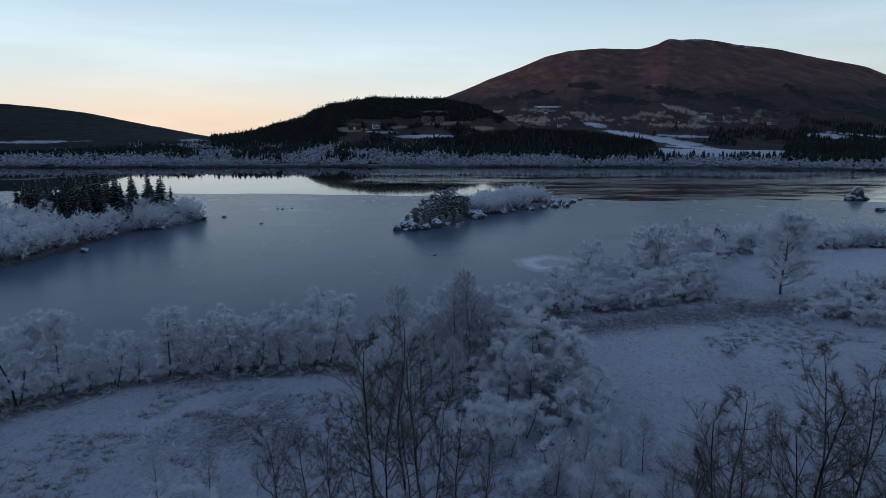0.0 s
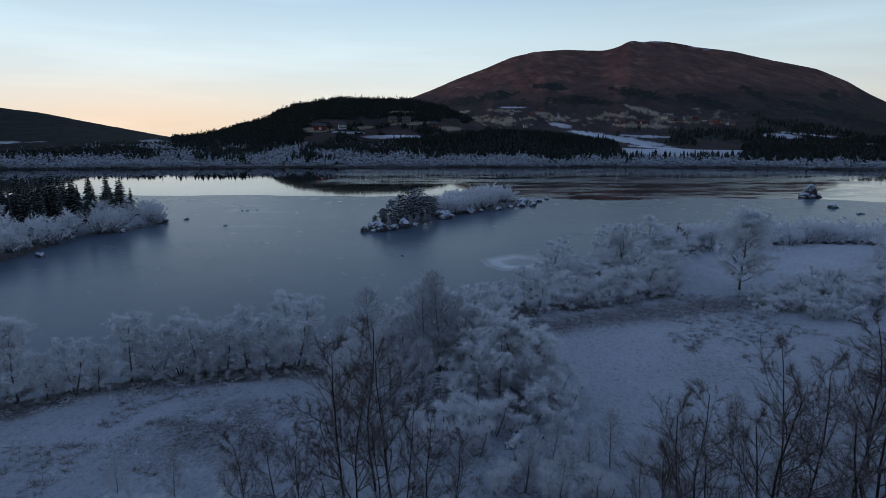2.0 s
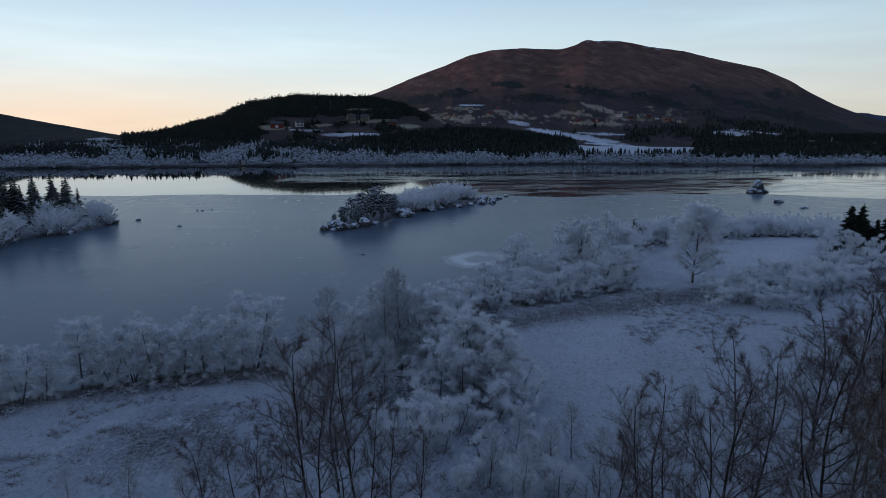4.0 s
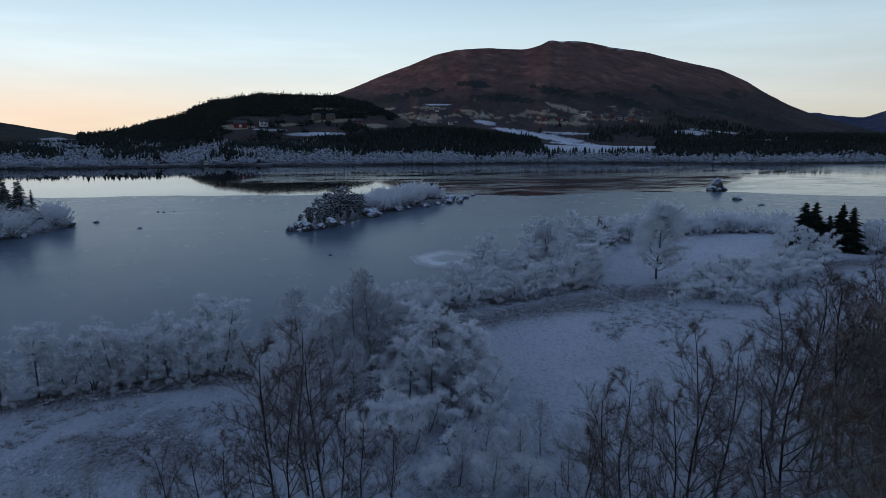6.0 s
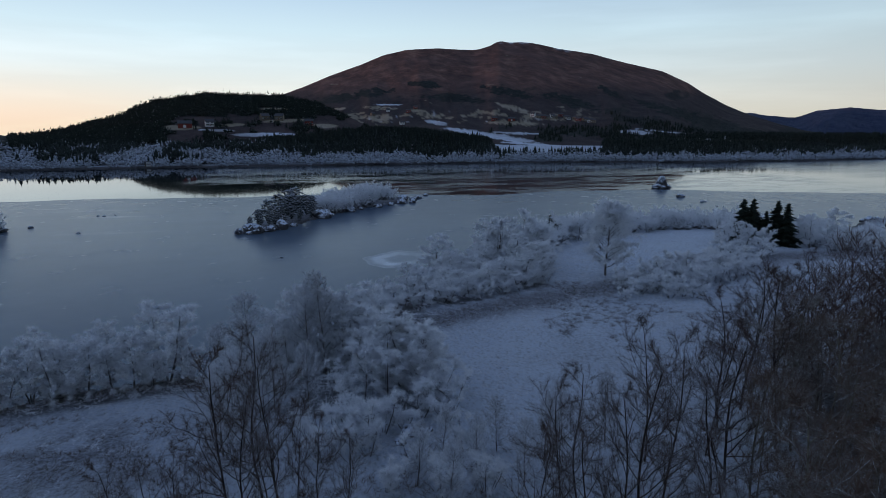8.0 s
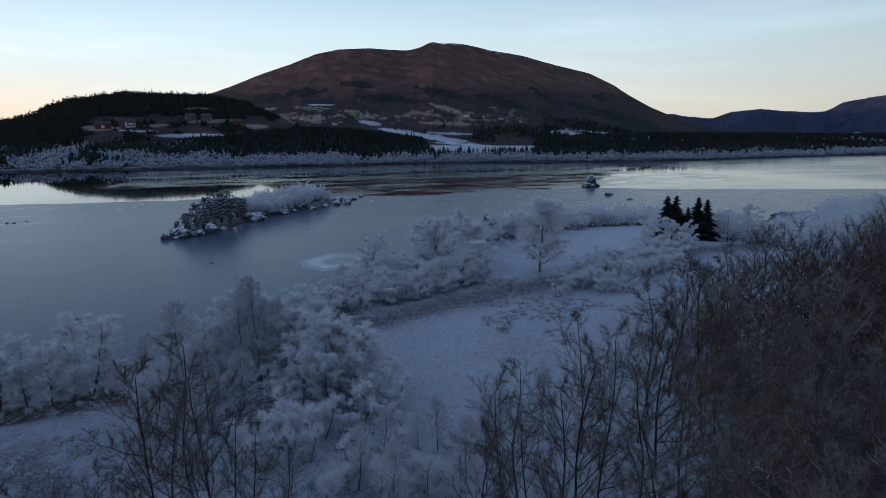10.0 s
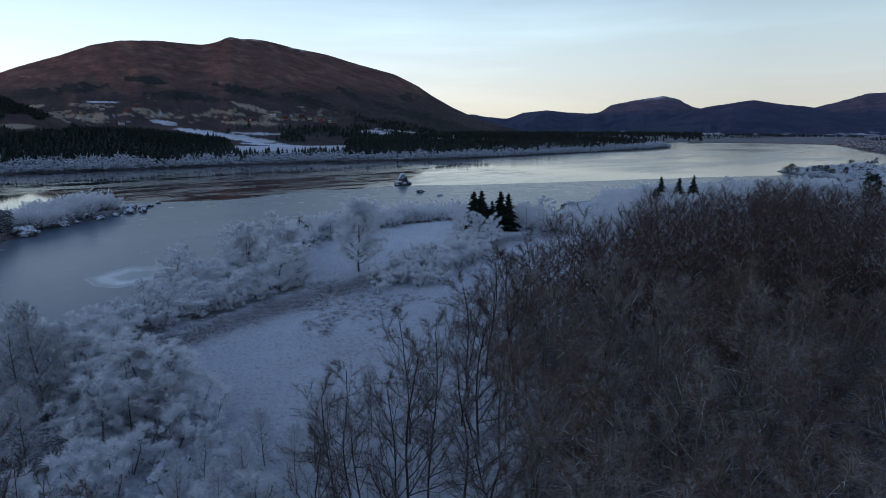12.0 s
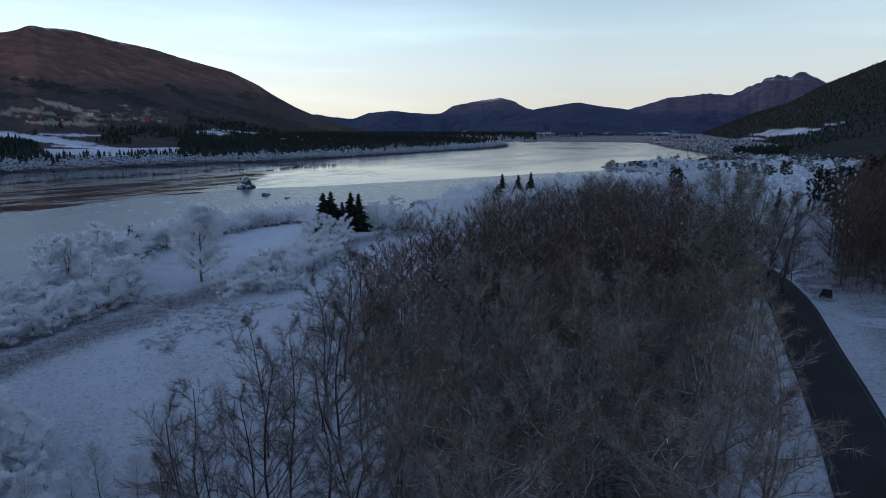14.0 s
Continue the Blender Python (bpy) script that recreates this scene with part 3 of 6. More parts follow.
FORESTS = [(13, 3.6, 1.4, 0.33, -0.05), (21, 2.9, 2.3, 0.42, -0.2), (26.5, 2.0, 2.6, 0.45, -0.25), (29.8, 2.9, 1.2, 0.3, -0.4), (8, 2.8, 2.1, 0.38, 0.1), (34, 1.5, 2.2, 0.3, -0.3), (16, 2.3, 3.0, 0.35, -0.05), (5, 2.3, 2.0, 0.4, 0.15), (38, 0.2, 4.0, 0.5, -0.3), (28, -0.72, 3.5, 0.42, -0.06), (24.5, -1.45, 1.6, 0.18, -0.05), (41, -0.9, 6.0, 0.55, -0.12), (35.5, -1.35, 3.0, 0.3, 0.0)]
FIELDS = [(14.0, 0.15, 1.2, 0.2, -0.15), (19.5, -1.12, 4.6, 0.28, -0.15), (24.0, -1.95, 4.0, 0.10, -0.07), (32.5, -0.75, 1.6, 0.20, -0.06), (34.5, -0.65, 2.4, 0.06, -0.10), (9.6, 1.75, 1.3, 0.07, 0.0), (4.4, -0.35, 2.0, 0.1, 0.03), (21.5, -0.85, 2.4, 0.1, -0.04)]


def blobs(A, el, rows, wob):
    out = np.zeros(A.shape)
    for a, e, ha, he, tilt in rows:
        q = ((A - a) / ha) ** 2 + ((el - e - tilt * (A - a)) / he) ** 2
        out = np.maximum(out, 1 - step01(q + wob, 0.75, 1.05))
    return out


def main_func(X, Y, A, R):
    z, s, e1, x, y = rise(A, R, MAIN_SKY, [(-16, 640), (38, 640), (44, 740), (48, 900), (54, 1050)], 2700, -2.35, 31, 1.6, 1.6)
    el = np.degrees(np.arctan2(z - EYE_Z, R))
    n1, n2, n3 = fbm(A * 60, el * 110, 150, 41, 5), fbm(A * 60, el * 150, 60, 44, 4), fbm(A * 60, el * 190, 45, 47, 4)
    n4 = fbm(A * 60, el * 110, 20, 53, 4)
    birch = 1 - step01(el + 0.9 * n1, 1.8, 3.6)
    wooded = 0.40 * np.exp(-((el - 2.6) / 0.7) ** 2) + 0.35 * np.exp(-((el + 0.9) / 0.5) ** 2) + 0.5 * step01(A, 24, 34) * np.exp(-((el - 0.2 + (A - 30) * 0.05) / 0.9) ** 2)
    conifer = np.clip(step01(n1 + 0.45 * n2 + wooded, 0.42, 0.58) * (1 - step01(el + 0.8 * n2, 3.4, 4.6)), 0, 1)
    conifer = np.maximum(0.8 * conifer, blobs(A, el, FORESTS, 0.6 * n2 + 1.5 * n4))
    meadow = np.maximum(blobs(A, el, MEADOWS, 0.5 * n2 + 0.8 * n4), 0.9 * step01(n3 + 0.4 * n4 + 0.62 * np.exp(-((el - 0.7) / 0.8) ** 2), 0.74, 0.86) * (1 - step01(A, 26, 30)))
    snow = np.maximum(np.maximum(blobs(A, el, FIELDS, 0.3 * n2 + 0.5 * n4), 0.5 * step01(vnoise(A * 60, el * 120, 30, 49) + 0.35 * np.exp(-((el - 0.4) / 0.6) ** 2), 0.95, 1.1) * (el < 1.6) * (A < 26)), 0.9 * step01(e1 - el, 0.55, 0.1) * step01(A, 19.3, 20) * (1 - step01(A, 25, 27)) * step01(n2, 0.15, 0.5))
    hedge = step01(np.abs(n3), 0.10, 0.03) * (el < 1.6)
    return z, {"birch": birch, "conifer": conifer * (1 - snow) * (1 - meadow), "meadow": meadow * (1 - hedge), "snow": snow}


def hill_func(X, Y, A, R):
    z, s, e1, x, y = rise(A, R, HILL_SKY, 600, 980, -1.9, 61, 0.6)
    el = np.degrees(np.arctan2(z - EYE_Z, R))
    n = fbm(A * 60, el * 150, 60, 63, 4)
    meadow = np.maximum(blobs(A, el, [(-8.6, -0.3, 1.6, 0.22, 0.0), (-0.6, 1.3, 1.4, 0.14, 0.0), (0.5, 0.3, 2.5, 0.16, 0.05), (3.5, -0.2, 1.5, 0.2, 0), (-4.5, -0.1, 1.4, 0.14, 0.05)], 0.5 * n), 0)
    snow = blobs(A, el, [(-1.5, -0.95, 3.2, 0.17, 0.0), (-18.6, -0.98, 1.4, 0.10, 0.05), (-5.8, -0.55, 1.6, 0.1, -0.03)], 0.5 * n)
    wooded = np.maximum(step01(el + 0.5 * n, 0.45, 0.75), 1 - step01(A + 1.5 * n, -11, -9))
    wooded = np.maximum(wooded, 0.8 * step01(n, 0.15, 0.3))
    return z, {"birch": np.full(z.shape, 0.9), "conifer": wooded * (1 - meadow) * (1 - snow), "meadow": meadow, "snow": snow}


def left_func(X, Y, A, R):
    z, s, e1, x, y = rise(A, R, LEFT_SKY, 620, 960, -1.9, 71, 0.5)
    el = np.degrees(np.arctan2(z - EYE_Z, R))
    n = fbm(A * 60, el * 700, 140, 73, 4)
    snow = step01(n + 0.6 * np.exp(-((el + 1.2) / 0.14) ** 2), 0.62, 0.75) * (1 - step01(el, -0.9, -0.4))
    return z, {"birch": np.full(z.shape, 0.9), "conifer": 0.97 * (1 - snow), "meadow": step01(n, 0.5, 0.7) * (el < 0.6) * 0.5, "snow": snow}


def range_func(X, Y, A, R):
    z, s, e1, x, y = rise(A, R, RANGE_SKY, 2400, 4500, -1.5, 81, 3.2, 1.0, 0.06 + 0.16 * np.exp(-((A - 81.5) / 3.5) ** 2))
    el = np.degrees(np.arctan2(z - EYE_Z, R))
    n = fbm(A * 60, el * 300, 60, 83, 4)
    rock = step01(el + 0.5 * n, 0.7, 1.4)
    cap = np.exp(-((A - 58.2) / 1.2) ** 2) * step01(e1 - el, 0.35, 0.05) + np.exp(-((A - 82.8) / 2.2) ** 2) * step01(e1 - el, 1.2, 0.1) * step01(n, 0.0, 0.5)
    return z, {"rock": rock, "snow": np.clip(cap, 0, 1)}


def front_func(X, Y, A, R):
    z, s, e1, x, y = rise(A, R, FRONT_SKY, 1500, 2600, -1.5, 91, 2.2)
    el = np.degrees(np.arctan2(z - EYE_Z, R))
    n = fbm(A * 60, el * 500, 60, 93, 4)
    snow = step01(n + np.exp(-((el + 0.95) / 0.25) ** 2) * 0.6, 0.5, 0.7) * (el < -0.4)
    return z, {"rock": 0.35 * step01(el, 0.8, 1.6), "snow": snow}


def slope_func(X, Y, A, R):
    z, s, e1, x, y = rise(A, R, SLOPE_SKY, [(70, 1250), (76, 1050), (79.5, 860), (82.5, 640), (86, 470), (95, 330), (110, 200), (210, 200)], 1900, -2.6, 101, 1.0)
    el = np.degrees(np.arctan2(z - EYE_Z, R))
    n = fbm(A * 60, el * 300, 120, 103, 4)
    snow = step01(n + 0.9 * np.exp(-((A - 82.5) / 2.5) ** 2 - ((el + 0.9 - (A - 82) * 0.25) / 0.5) ** 2), 0.5, 0.8) * (el < 0.8)
    return z, {"birch": np.full(z.shape, 0.8), "conifer": 0.95 * (1 - snow), "meadow": 0 * z, "snow": snow}


def mountain(name, label, az, rr, func, mat):
    ob = polar_sheet(name, az, rr, func, mat)
    return tagged(ob, label, "mountain", kind="structure")


mountain("mountain_main", "broad brown heather mountain with wooded lower slopes", np.arange(-16, 54, 0.16), np.concatenate([np.geomspace(600, 1500, 50)[:-1], np.geomspace(1500, 2700, 85), [2760, 2900]]), main_func, M_MOUNTAIN)
mountain("mountain_left", "low dark wooded hill across the lake, running into an added ridge out of view", np.concatenate([np.arange(-150, -46, 1.5), np.arange(-46, -16, 0.25)]), np.concatenate([np.geomspace(610, 960, 60), [990, 1050]]), left_func, M_MOUNTAIN)
mountain("mountain_wooded", "dark conifer hill in front of the mountain", np.arange(-24, 17, 0.14), np.concatenate([np.geomspace(590, 980, 70), [1010, 1060]]), hill_func, M_MOUNTAIN)
mountain("mountain_range", "distant mountain range with blue haze in its colour and snowy tops", np.arange(36, 90, 0.14), np.concatenate([np.geomspace(2350, 4500, 90), [4600, 4700]]), range_func, M_RANGE)
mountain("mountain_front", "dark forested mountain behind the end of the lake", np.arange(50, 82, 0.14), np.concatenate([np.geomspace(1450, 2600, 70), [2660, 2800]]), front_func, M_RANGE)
mountain("mountain_slope", "steep dark forested valley side, with an added unseen stretch behind the camera", np.concatenate([np.arange(70, 96, 0.16), np.arange(96, 211, 1.5)]), np.concatenate([np.geomspace(200, 1900, 110), [1950, 2100]]), slope_func, M_MOUNTAIN)


# ---- trees ----
def tubes(segs, sides):
    """Tapered tubes: rows of start, end, radius at start, radius at end."""
    s = np.asarray(segs, float)
    p0, p1, r0, r1 = s[:, 0:3], s[:, 3:6], s[:, 6], s[:, 7]
    d = p1 - p0
    d /= np.linalg.norm(d, axis=1, keepdims=True) + 1e-9
    ref = np.where(np.abs(d[:, 2:3]) > 0.8, [[1.0, 0, 0]], [[0, 0, 1.0]])
    u = np.cross(d, ref)
    u /= np.linalg.norm(u, axis=1, keepdims=True)
    v = np.cross(d, u)
    a = np.arange(sides) * 2 * np.pi / sides
    ring = u[:, None] * np.cos(a)[None, :, None] + v[:, None] * np.sin(a)[None, :, None]
    V = np.concatenate([p0[:, None] + ring * r0[:, None, None], p1[:, None] + ring * r1[:, None, None]], 1)
    n = len(s)
    k = np.arange(sides)
    f = np.stack([k, (k + 1) % sides, sides + (k + 1) % sides, sides + k], -1)
    F = f[None] + (np.arange(n) * 2 * sides)[:, None, None]
    return V.reshape(-1, 3), F.reshape(-1, 4)


def spikes(base, tip, rad, sides=3, flat=1.0):
    """Slim pointed twigs or needle sprays; flat squeezes them upright."""
    d = tip - base
    d = d / (np.linalg.norm(d, axis=1, keepdims=True) + 1e-9)
    ref = np.where(np.abs(d[:, 2:3]) > 0.85, [[1.0, 0, 0]], [[0, 0, 1.0]])
    u = np.cross(d, ref)
    u /= np.linalg.norm(u, axis=1, keepdims=True)
    v = np.cross(d, u) * flat
    a = np.arange(sides) * 2 * np.pi / sides + 0.5
    ring = u[:, None] * np.cos(a)[None, :, None] + v[:, None] * np.sin(a)[None, :, None]
    V = np.concatenate([base[:, None] + ring * np.reshape(rad, (-1, 1, 1)), tip[:, None]], 1)
    k = np.arange(sides)
    f = np.stack([k, (k + 1) % sides, np.full(sides, sides)], -1)
    F = f[None] + (np.arange(len(base)) * (sides + 1))[:, None, None]
    return V.reshape(-1, 3), F.reshape(-1, 3)


def blades(base, tip, rad, g):
    """Feathers of rime or fine twig ends: one slim pointed sliver each, turned at random."""
    d = tip - base
    w = unit(np.cross(d, g.normal(size=d.shape))) * np.reshape(rad, (-1, 1))
    V = np.stack([base - w, base + w, tip], 1)
    return V.reshape(-1, 3), np.arange(len(base) * 3).reshape(-1, 3)


OCTA_V = np.array([[1, 0, 0], [-1, 0, 0], [0, 1, 0], [0, -1, 0], [0, 0, 1], [0, 0, -1]], float)
OCTA_F = np.array([[0, 2, 4], [2, 1, 4], [1, 3, 4], [3, 0, 4], [2, 0, 5], [1, 2, 5], [3, 1, 5], [0, 3, 5]])


def puffs(centre, rad, g, flat=0.8):
    """Ragged little tufts of rime, each an uneven lump round its centre."""
    n = len(centre)
    q = np.linalg.qr(g.normal(size=(n, 3, 3)))[0]
    v = np.einsum("kj,nij->nki", OCTA_V, q) * g.uniform(0.55, 1.35, (n, 6, 1)) * np.reshape(rad, (-1, 1, 1))
    v[..., 2] *= flat
    v = v + centre[:, None]
    return v.reshape(-1, 3), (OCTA_F[None] + (np.arange(n) * 6)[:, None, None]).reshape(-1, 3)


def as_tris(f):
    return f if f.shape[1] == 3 else np.concatenate([f[:, [0, 1, 2]], f[:, [0, 2, 3]]])


def joined(*pairs):
    V, F, o = [], [], 0
    for v, f in pairs:
        V.append(v)
        F.append(as_tris(f) + o)
        o += len(v)
    return np.concatenate(V), np.concatenate(F)


def unit(v):
    return v / (np.linalg.norm(v, axis=-1, keepdims=True) + 1e-9)


def grow(seed, h, spread, limbs, subs, twigs, twig_len, twig_r, droop, start=0.22, stems=1, lean=0.05, limb_up=0.9, thick=0.013, sub_r=0.012, spray=0.8, sides=5, at=(0.35, 0.65, 0.85, 1.0), belly=0.42, fork=0.55, reach_back=0.85):
    """A leafless broadleaf tree: stems, limbs and branchlets, and the twigs of its crown."""
    g = np.random.default_rng(seed)
    wood, thin, tw_b, tw_t = [], [], [], []

    def twig_at(p, d, k, size, reach=0.0):
        """k twigs, spread over the stretch of that reach behind p."""
        dirs = unit(d * 0.7 + g.normal(size=(k, 3)) * spray * 0.55 + np.array([0, 0, -droop]))
        tw_b.append(p - d * reach * g.uniform(0, 1, (k, 1)))
        tw_t.append(tw_b[-1] + dirs * (twig_len * size * g.uniform(0.55, 1.25, (k, 1))))

    for s in range(stems):
        az0 = g.uniform(0, 6.28)
        hs = h * (1.0 if s == 0 else g.uniform(0.65, 1.0))
        tilt = lean if stems == 1 else g.uniform(0.10, 0.45)
        n = 9
        pts = [np.array([0.02 * s, 0.0, -0.25])]
        bend = np.array([math.cos(az0), math.sin(az0), 0]) * tilt
        for k in range(1, n + 1):
            pts.append(pts[-1] + unit(np.array([0, 0, 1.0]) + bend + g.normal(size=3) * 0.06) * hs / n)
        pts = np.array(pts)
        rad = thick * hs * (1 - np.linspace(0, 1, n + 1)) ** 0.85 + 0.012
        for k in range(n):
            wood.append([*pts[k], *pts[k + 1], rad[k], rad[k + 1]])
        m = max(4, limbs // stems)
        for i in range(m):
            t = start + (0.985 - start) * ((i + g.uniform(0, 0.8)) / m) ** 0.9
            kk = min(n - 1, int(t * n))
            p = pts[kk] + (pts[kk + 1] - pts[kk]) * (t * n - kk)
            a = i * 2.4 + g.uniform(-0.5, 0.5) + az0
            up = limb_up * (0.55 + 0.9 * t)
            d = unit(np.array([math.cos(a), math.sin(a), up]))
            env = max(0.25, 1 - ((t - belly) / 0.7) ** 2)
            L = spread * hs * env * g.uniform(0.75, 1.2)
            r = max(0.014, rad[kk] * 0.5)
            q = p
            nodes = [p]
            for k in range(3):
                e = q + d * L / 3
                wood_r = r * (1 - 0.28 * k)
                wood.append([*q, *e, wood_r, wood_r * 0.72])
                q = e
                nodes.append(q)
                d = unit(d + g.normal(size=3) * 0.16 + np.array([0, 0, 0.10 - droop * 0.30]))
            for j in range(subs):
                u = g.uniform(0.25, 1.0) * 3
                k = min(2, int(u))
                b = nodes[k] + (nodes[k + 1] - nodes[k]) * (u - k)
                sd = unit(unit(nodes[k + 1] - nodes[k]) + g.normal(size=3) * fork + np.array([0, 0, 0.15 - droop * 0.4]))
                sl = L * g.uniform(0.28, 0.5)
                e = b + sd * sl
                thin.append([*b, *e, sub_r, sub_r * 0.55])
                twig_at(e, sd, twigs * len(at), 1.0, sl * reach_back)
        twig_at(pts[-1], np.array([0, 0, 1.0]), twigs * 2, 1.0, 0.08 * hs)
    base, tip = np.concatenate(tw_b), np.concatenate(tw_t)
    tips = blades(base, tip, twig_r * g.uniform(0.7, 1.3, len(base)), g)
    t = np.array(thin)
    return joined(tubes(wood, sides), spikes(t[:, :3], t[:, 3:6], t[:, 6])), tips


def frosted(seed, h, wide, limbs, subs, per, twig_len, twig_r, start=0.15, stems=1, weep=0.35, rise=0.7, belly=0.45, thick=0.011, sub_r=0.016, splay=0.30):
    """A broadleaf tree in hoarfrost: arching limbs that end on a domed crown, set with feathery rimed twigs."""
    g = np.random.default_rng(seed)
    wood, thin, tb, tt, ib, it = [], [], [], [], [], []
    down = np.array([0, 0, -1.0])

    def spray(p, q, d, k, bare=False):
        """k twigs along a stretch; deep inside they are unrimed, dark for shade too."""
        dirs = unit(d * 0.55 + g.normal(size=(k, 3)) * 0.55 + down * weep * 0.6)
        o = p + (q - p) * g.uniform(0.05, 1.0, (k, 1))
        (ib if bare else tb).append(o), (it if bare else tt).append(o + dirs * twig_len * g.uniform(0.45, 1.25, (k, 1)))

    for s in range(stems):
        az0 = g.uniform(0, 6.28) + s * 6.283 / stems
        hs = h * (1.0 if s == 0 else g.uniform(0.72, 0.98))
        tilt = g.uniform(0.0, 0.10) if stems == 1 else g.uniform(0.4, 1.3) * splay
        n = 8
        pts = [np.array([0.1 * math.cos(az0) * (stems > 1), 0.1 * math.sin(az0) * (stems > 1), -0.25])]
        lean = np.array([math.cos(az0), math.sin(az0), 0]) * tilt
        for k in range(n):
            pts.append(pts[-1] + unit(np.array([0, 0, 1.0]) + lean * (1.1 - 0.07 * k) + g.normal(size=3) * 0.07) * hs / n)
        pts = np.array(pts)
        rad = thick * hs * (1 - np.linspace(0, 1, n + 1)) ** 0.9 + 0.014
        wood += [[*pts[k], *pts[k + 1], rad[k], rad[k + 1]] for k in range(n)]
        m = max(4, limbs // stems)
        lump = g.uniform(0.72, 1.18, 7)
        for i in range(m):
            t = start + (0.97 - start) * ((i + g.uniform(0, 0.9)) / m) ** 0.85
            kk = min(n - 1, int(t * n))
            p = pts[kk] + (pts[kk + 1] - pts[kk]) * (t * n - kk)
            a = i * 2.4 + g.uniform(-0.4, 0.4) + az0
            shape = math.sqrt(max(0.06, 1 - ((t - belly) / (1.03 - belly)) ** 2)) if t > belly else 0.72 + 0.28 * t / belly
            L = wide * hs * shape * lump[i % 7] * g.uniform(0.85, 1.1) / (1.0 if stems == 1 else 1.35)
            d = unit(np.array([math.cos(a), math.sin(a), rise * (0.35 + 1.35 * t)]))
            nodes, q, r = [p], p, max(0.015, rad[kk] * 0.45)
            for k in range(4):
                e = q + d * L * 0.27
                wood.append([*q, *e, r * (1 - 0.2 * k), r * (0.82 - 0.2 * k)])
                nodes.append(e)
                q, d = e, unit(d + g.normal(size=3) * 0.14 + down * weep * (0.12 + 0.16 * k))
            spray(nodes[3], nodes[4], d, per)
            for j in range(subs):
                u = 4 * g.uniform(0.18, 1.0) ** 0.8
                k = min(3, int(u))
                b = nodes[k] + (nodes[k + 1] - nodes[k]) * (u - k)
                sd = unit(unit(nodes[k + 1] - nodes[k]) + g.normal(size=3) * 0.55 + np.array([0, 0, 0.15]))
                sl = max(0.45, L * g.uniform(0.22, 0.42)) * 0.5
                c = b + sd * sl
                sd2 = unit(sd + g.normal(size=3) * 0.2 + down * weep)
                e = c + sd2 * sl
                thin.append([*b, *c, sub_r]), thin.append([*(b + (c - b) * 0.8), *e, sub_r * 0.8])
                # bare dark twigs low down and inside also stand in for crown shade
                inner = u < 1.1 or (t < 0.18 and u < 2.2)
                spray(b, c, sd, per // 3, inner or u < 1.5), spray(c, e, sd2, per - per // 3, inner)
        spray(pts[-2], pts[-1], np.array([0, 0, 1.0]), per * 2)
    base, tip, t = np.concatenate(tb), np.concatenate(tt), np.array(thin)
    tips = blades(base, tip, twig_r * g.uniform(0.7, 1.3, len(base)), g)
    inside, ends = np.concatenate(ib), np.concatenate(it)
    return joined(tubes(wood, 4), blades(inside, ends, np.full(len(inside), twig_r * 0.55), g)), joined(tips, spikes(t[:, :3], t[:, 3:6], t[:, 6]))


def branching(seed, h, stems, trunk, spread, thick, twigs, twig_len, twig_r, twig_up=0.1, single=False):
    """A leafless tree that forks again and again: wood with bending limbs, and its fine twigs."""
    g = np.random.default_rng(seed)
    wood, thin, tb, tt = [], [], [], []
    up = np.array([0, 0, 1.0])
    nodes = max(8, int(h))

    def side(d, lo, hi):
        s = unit(np.cross(d, g.normal(size=3)))
        a = g.uniform(lo, hi)
        return unit(d * math.cos(a) + s * math.sin(a))

    def limb(p, d, L, r, depth, n):
        end = max(0.006, r * 0.3)
        for k in range(n):
            d = unit(d + g.normal(size=3) * (0.05 if single and depth == 0 else 0.16) + up * ((0.03 if single else 0.10) if depth < 2 else twig_up * 0.6))
            q = p + d * L / n
            ra, rb = r + (end - r) * k / n, r + (end - r) * (k + 1) / n
            (wood if depth < 2 else thin).append([*p, *q, ra, rb])
            t = (k + 1) / n
            if depth < 2 and t > (trunk if depth == 0 else 0.15):
                for _ in range((2 if t < 0.72 else 1) if depth == 0 and single else (1 + (k % 2) if single else g.integers(1, 3))):
                    if depth == 0 and single:
                        l2 = h * spread * max(0.3, 1 - ((t - 0.45) / 0.65) ** 2) * g.uniform(0.75, 1.15)
                        limb(q, unit(side(d, 0.6, 1.05) + up * 0.12), l2, rb * 0.5 + 0.006, 1, 5)
                    else:
                        limb(q, side(d, 0.45, 0.85), L * g.uniform(0.38, 0.58) * (1.15 - 0.5 * t), rb * 0.5, depth + 1, 5 if depth == 0 else 3)
            if depth == 2 or (depth == 1 and k > 0):
                m = twigs if depth == 2 else twigs // 2
                dirs = unit(d * 0.75 + g.normal(size=(m, 3)) * 0.62 + up * twig_up)
                o = p + (q - p) * g.uniform(0, 1, (m, 1))
                tb.append(o), tt.append(o + dirs * twig_len * g.uniform(0.5, 1.2, (m, 1)))
            p = q

    if single:
        limb(np.array([0, 0, -0.3]), unit(up + g.normal(size=3) * 0.04), h, h * thick, 0, nodes)
    else:
        top = np.array([0.1, 0, h * trunk])
        wood.append([0, 0, -0.3, *top, h * thick, h * thick * 0.8])
        for s in range(stems):
            a = s * 6.283 / stems + g.uniform(-0.3, 0.3)
            tilt = (0.15, 0.5, 0.8, 1.0)[s % 4] * g.uniform(0.85, 1.1)
            limb(top, unit(np.array([math.cos(a) * tilt * spread, math.sin(a) * tilt * spread, 1.0])), h * (1 - trunk) * g.uniform(0.85, 1.1), h * thick * 0.55, 0, 6)
    base, tip = np.concatenate(tb), np.concatenate(tt)
    return joined(tubes(wood, 5), tubes(thin, 3)), blades(base, tip, np.full(len(base), twig_r), g)


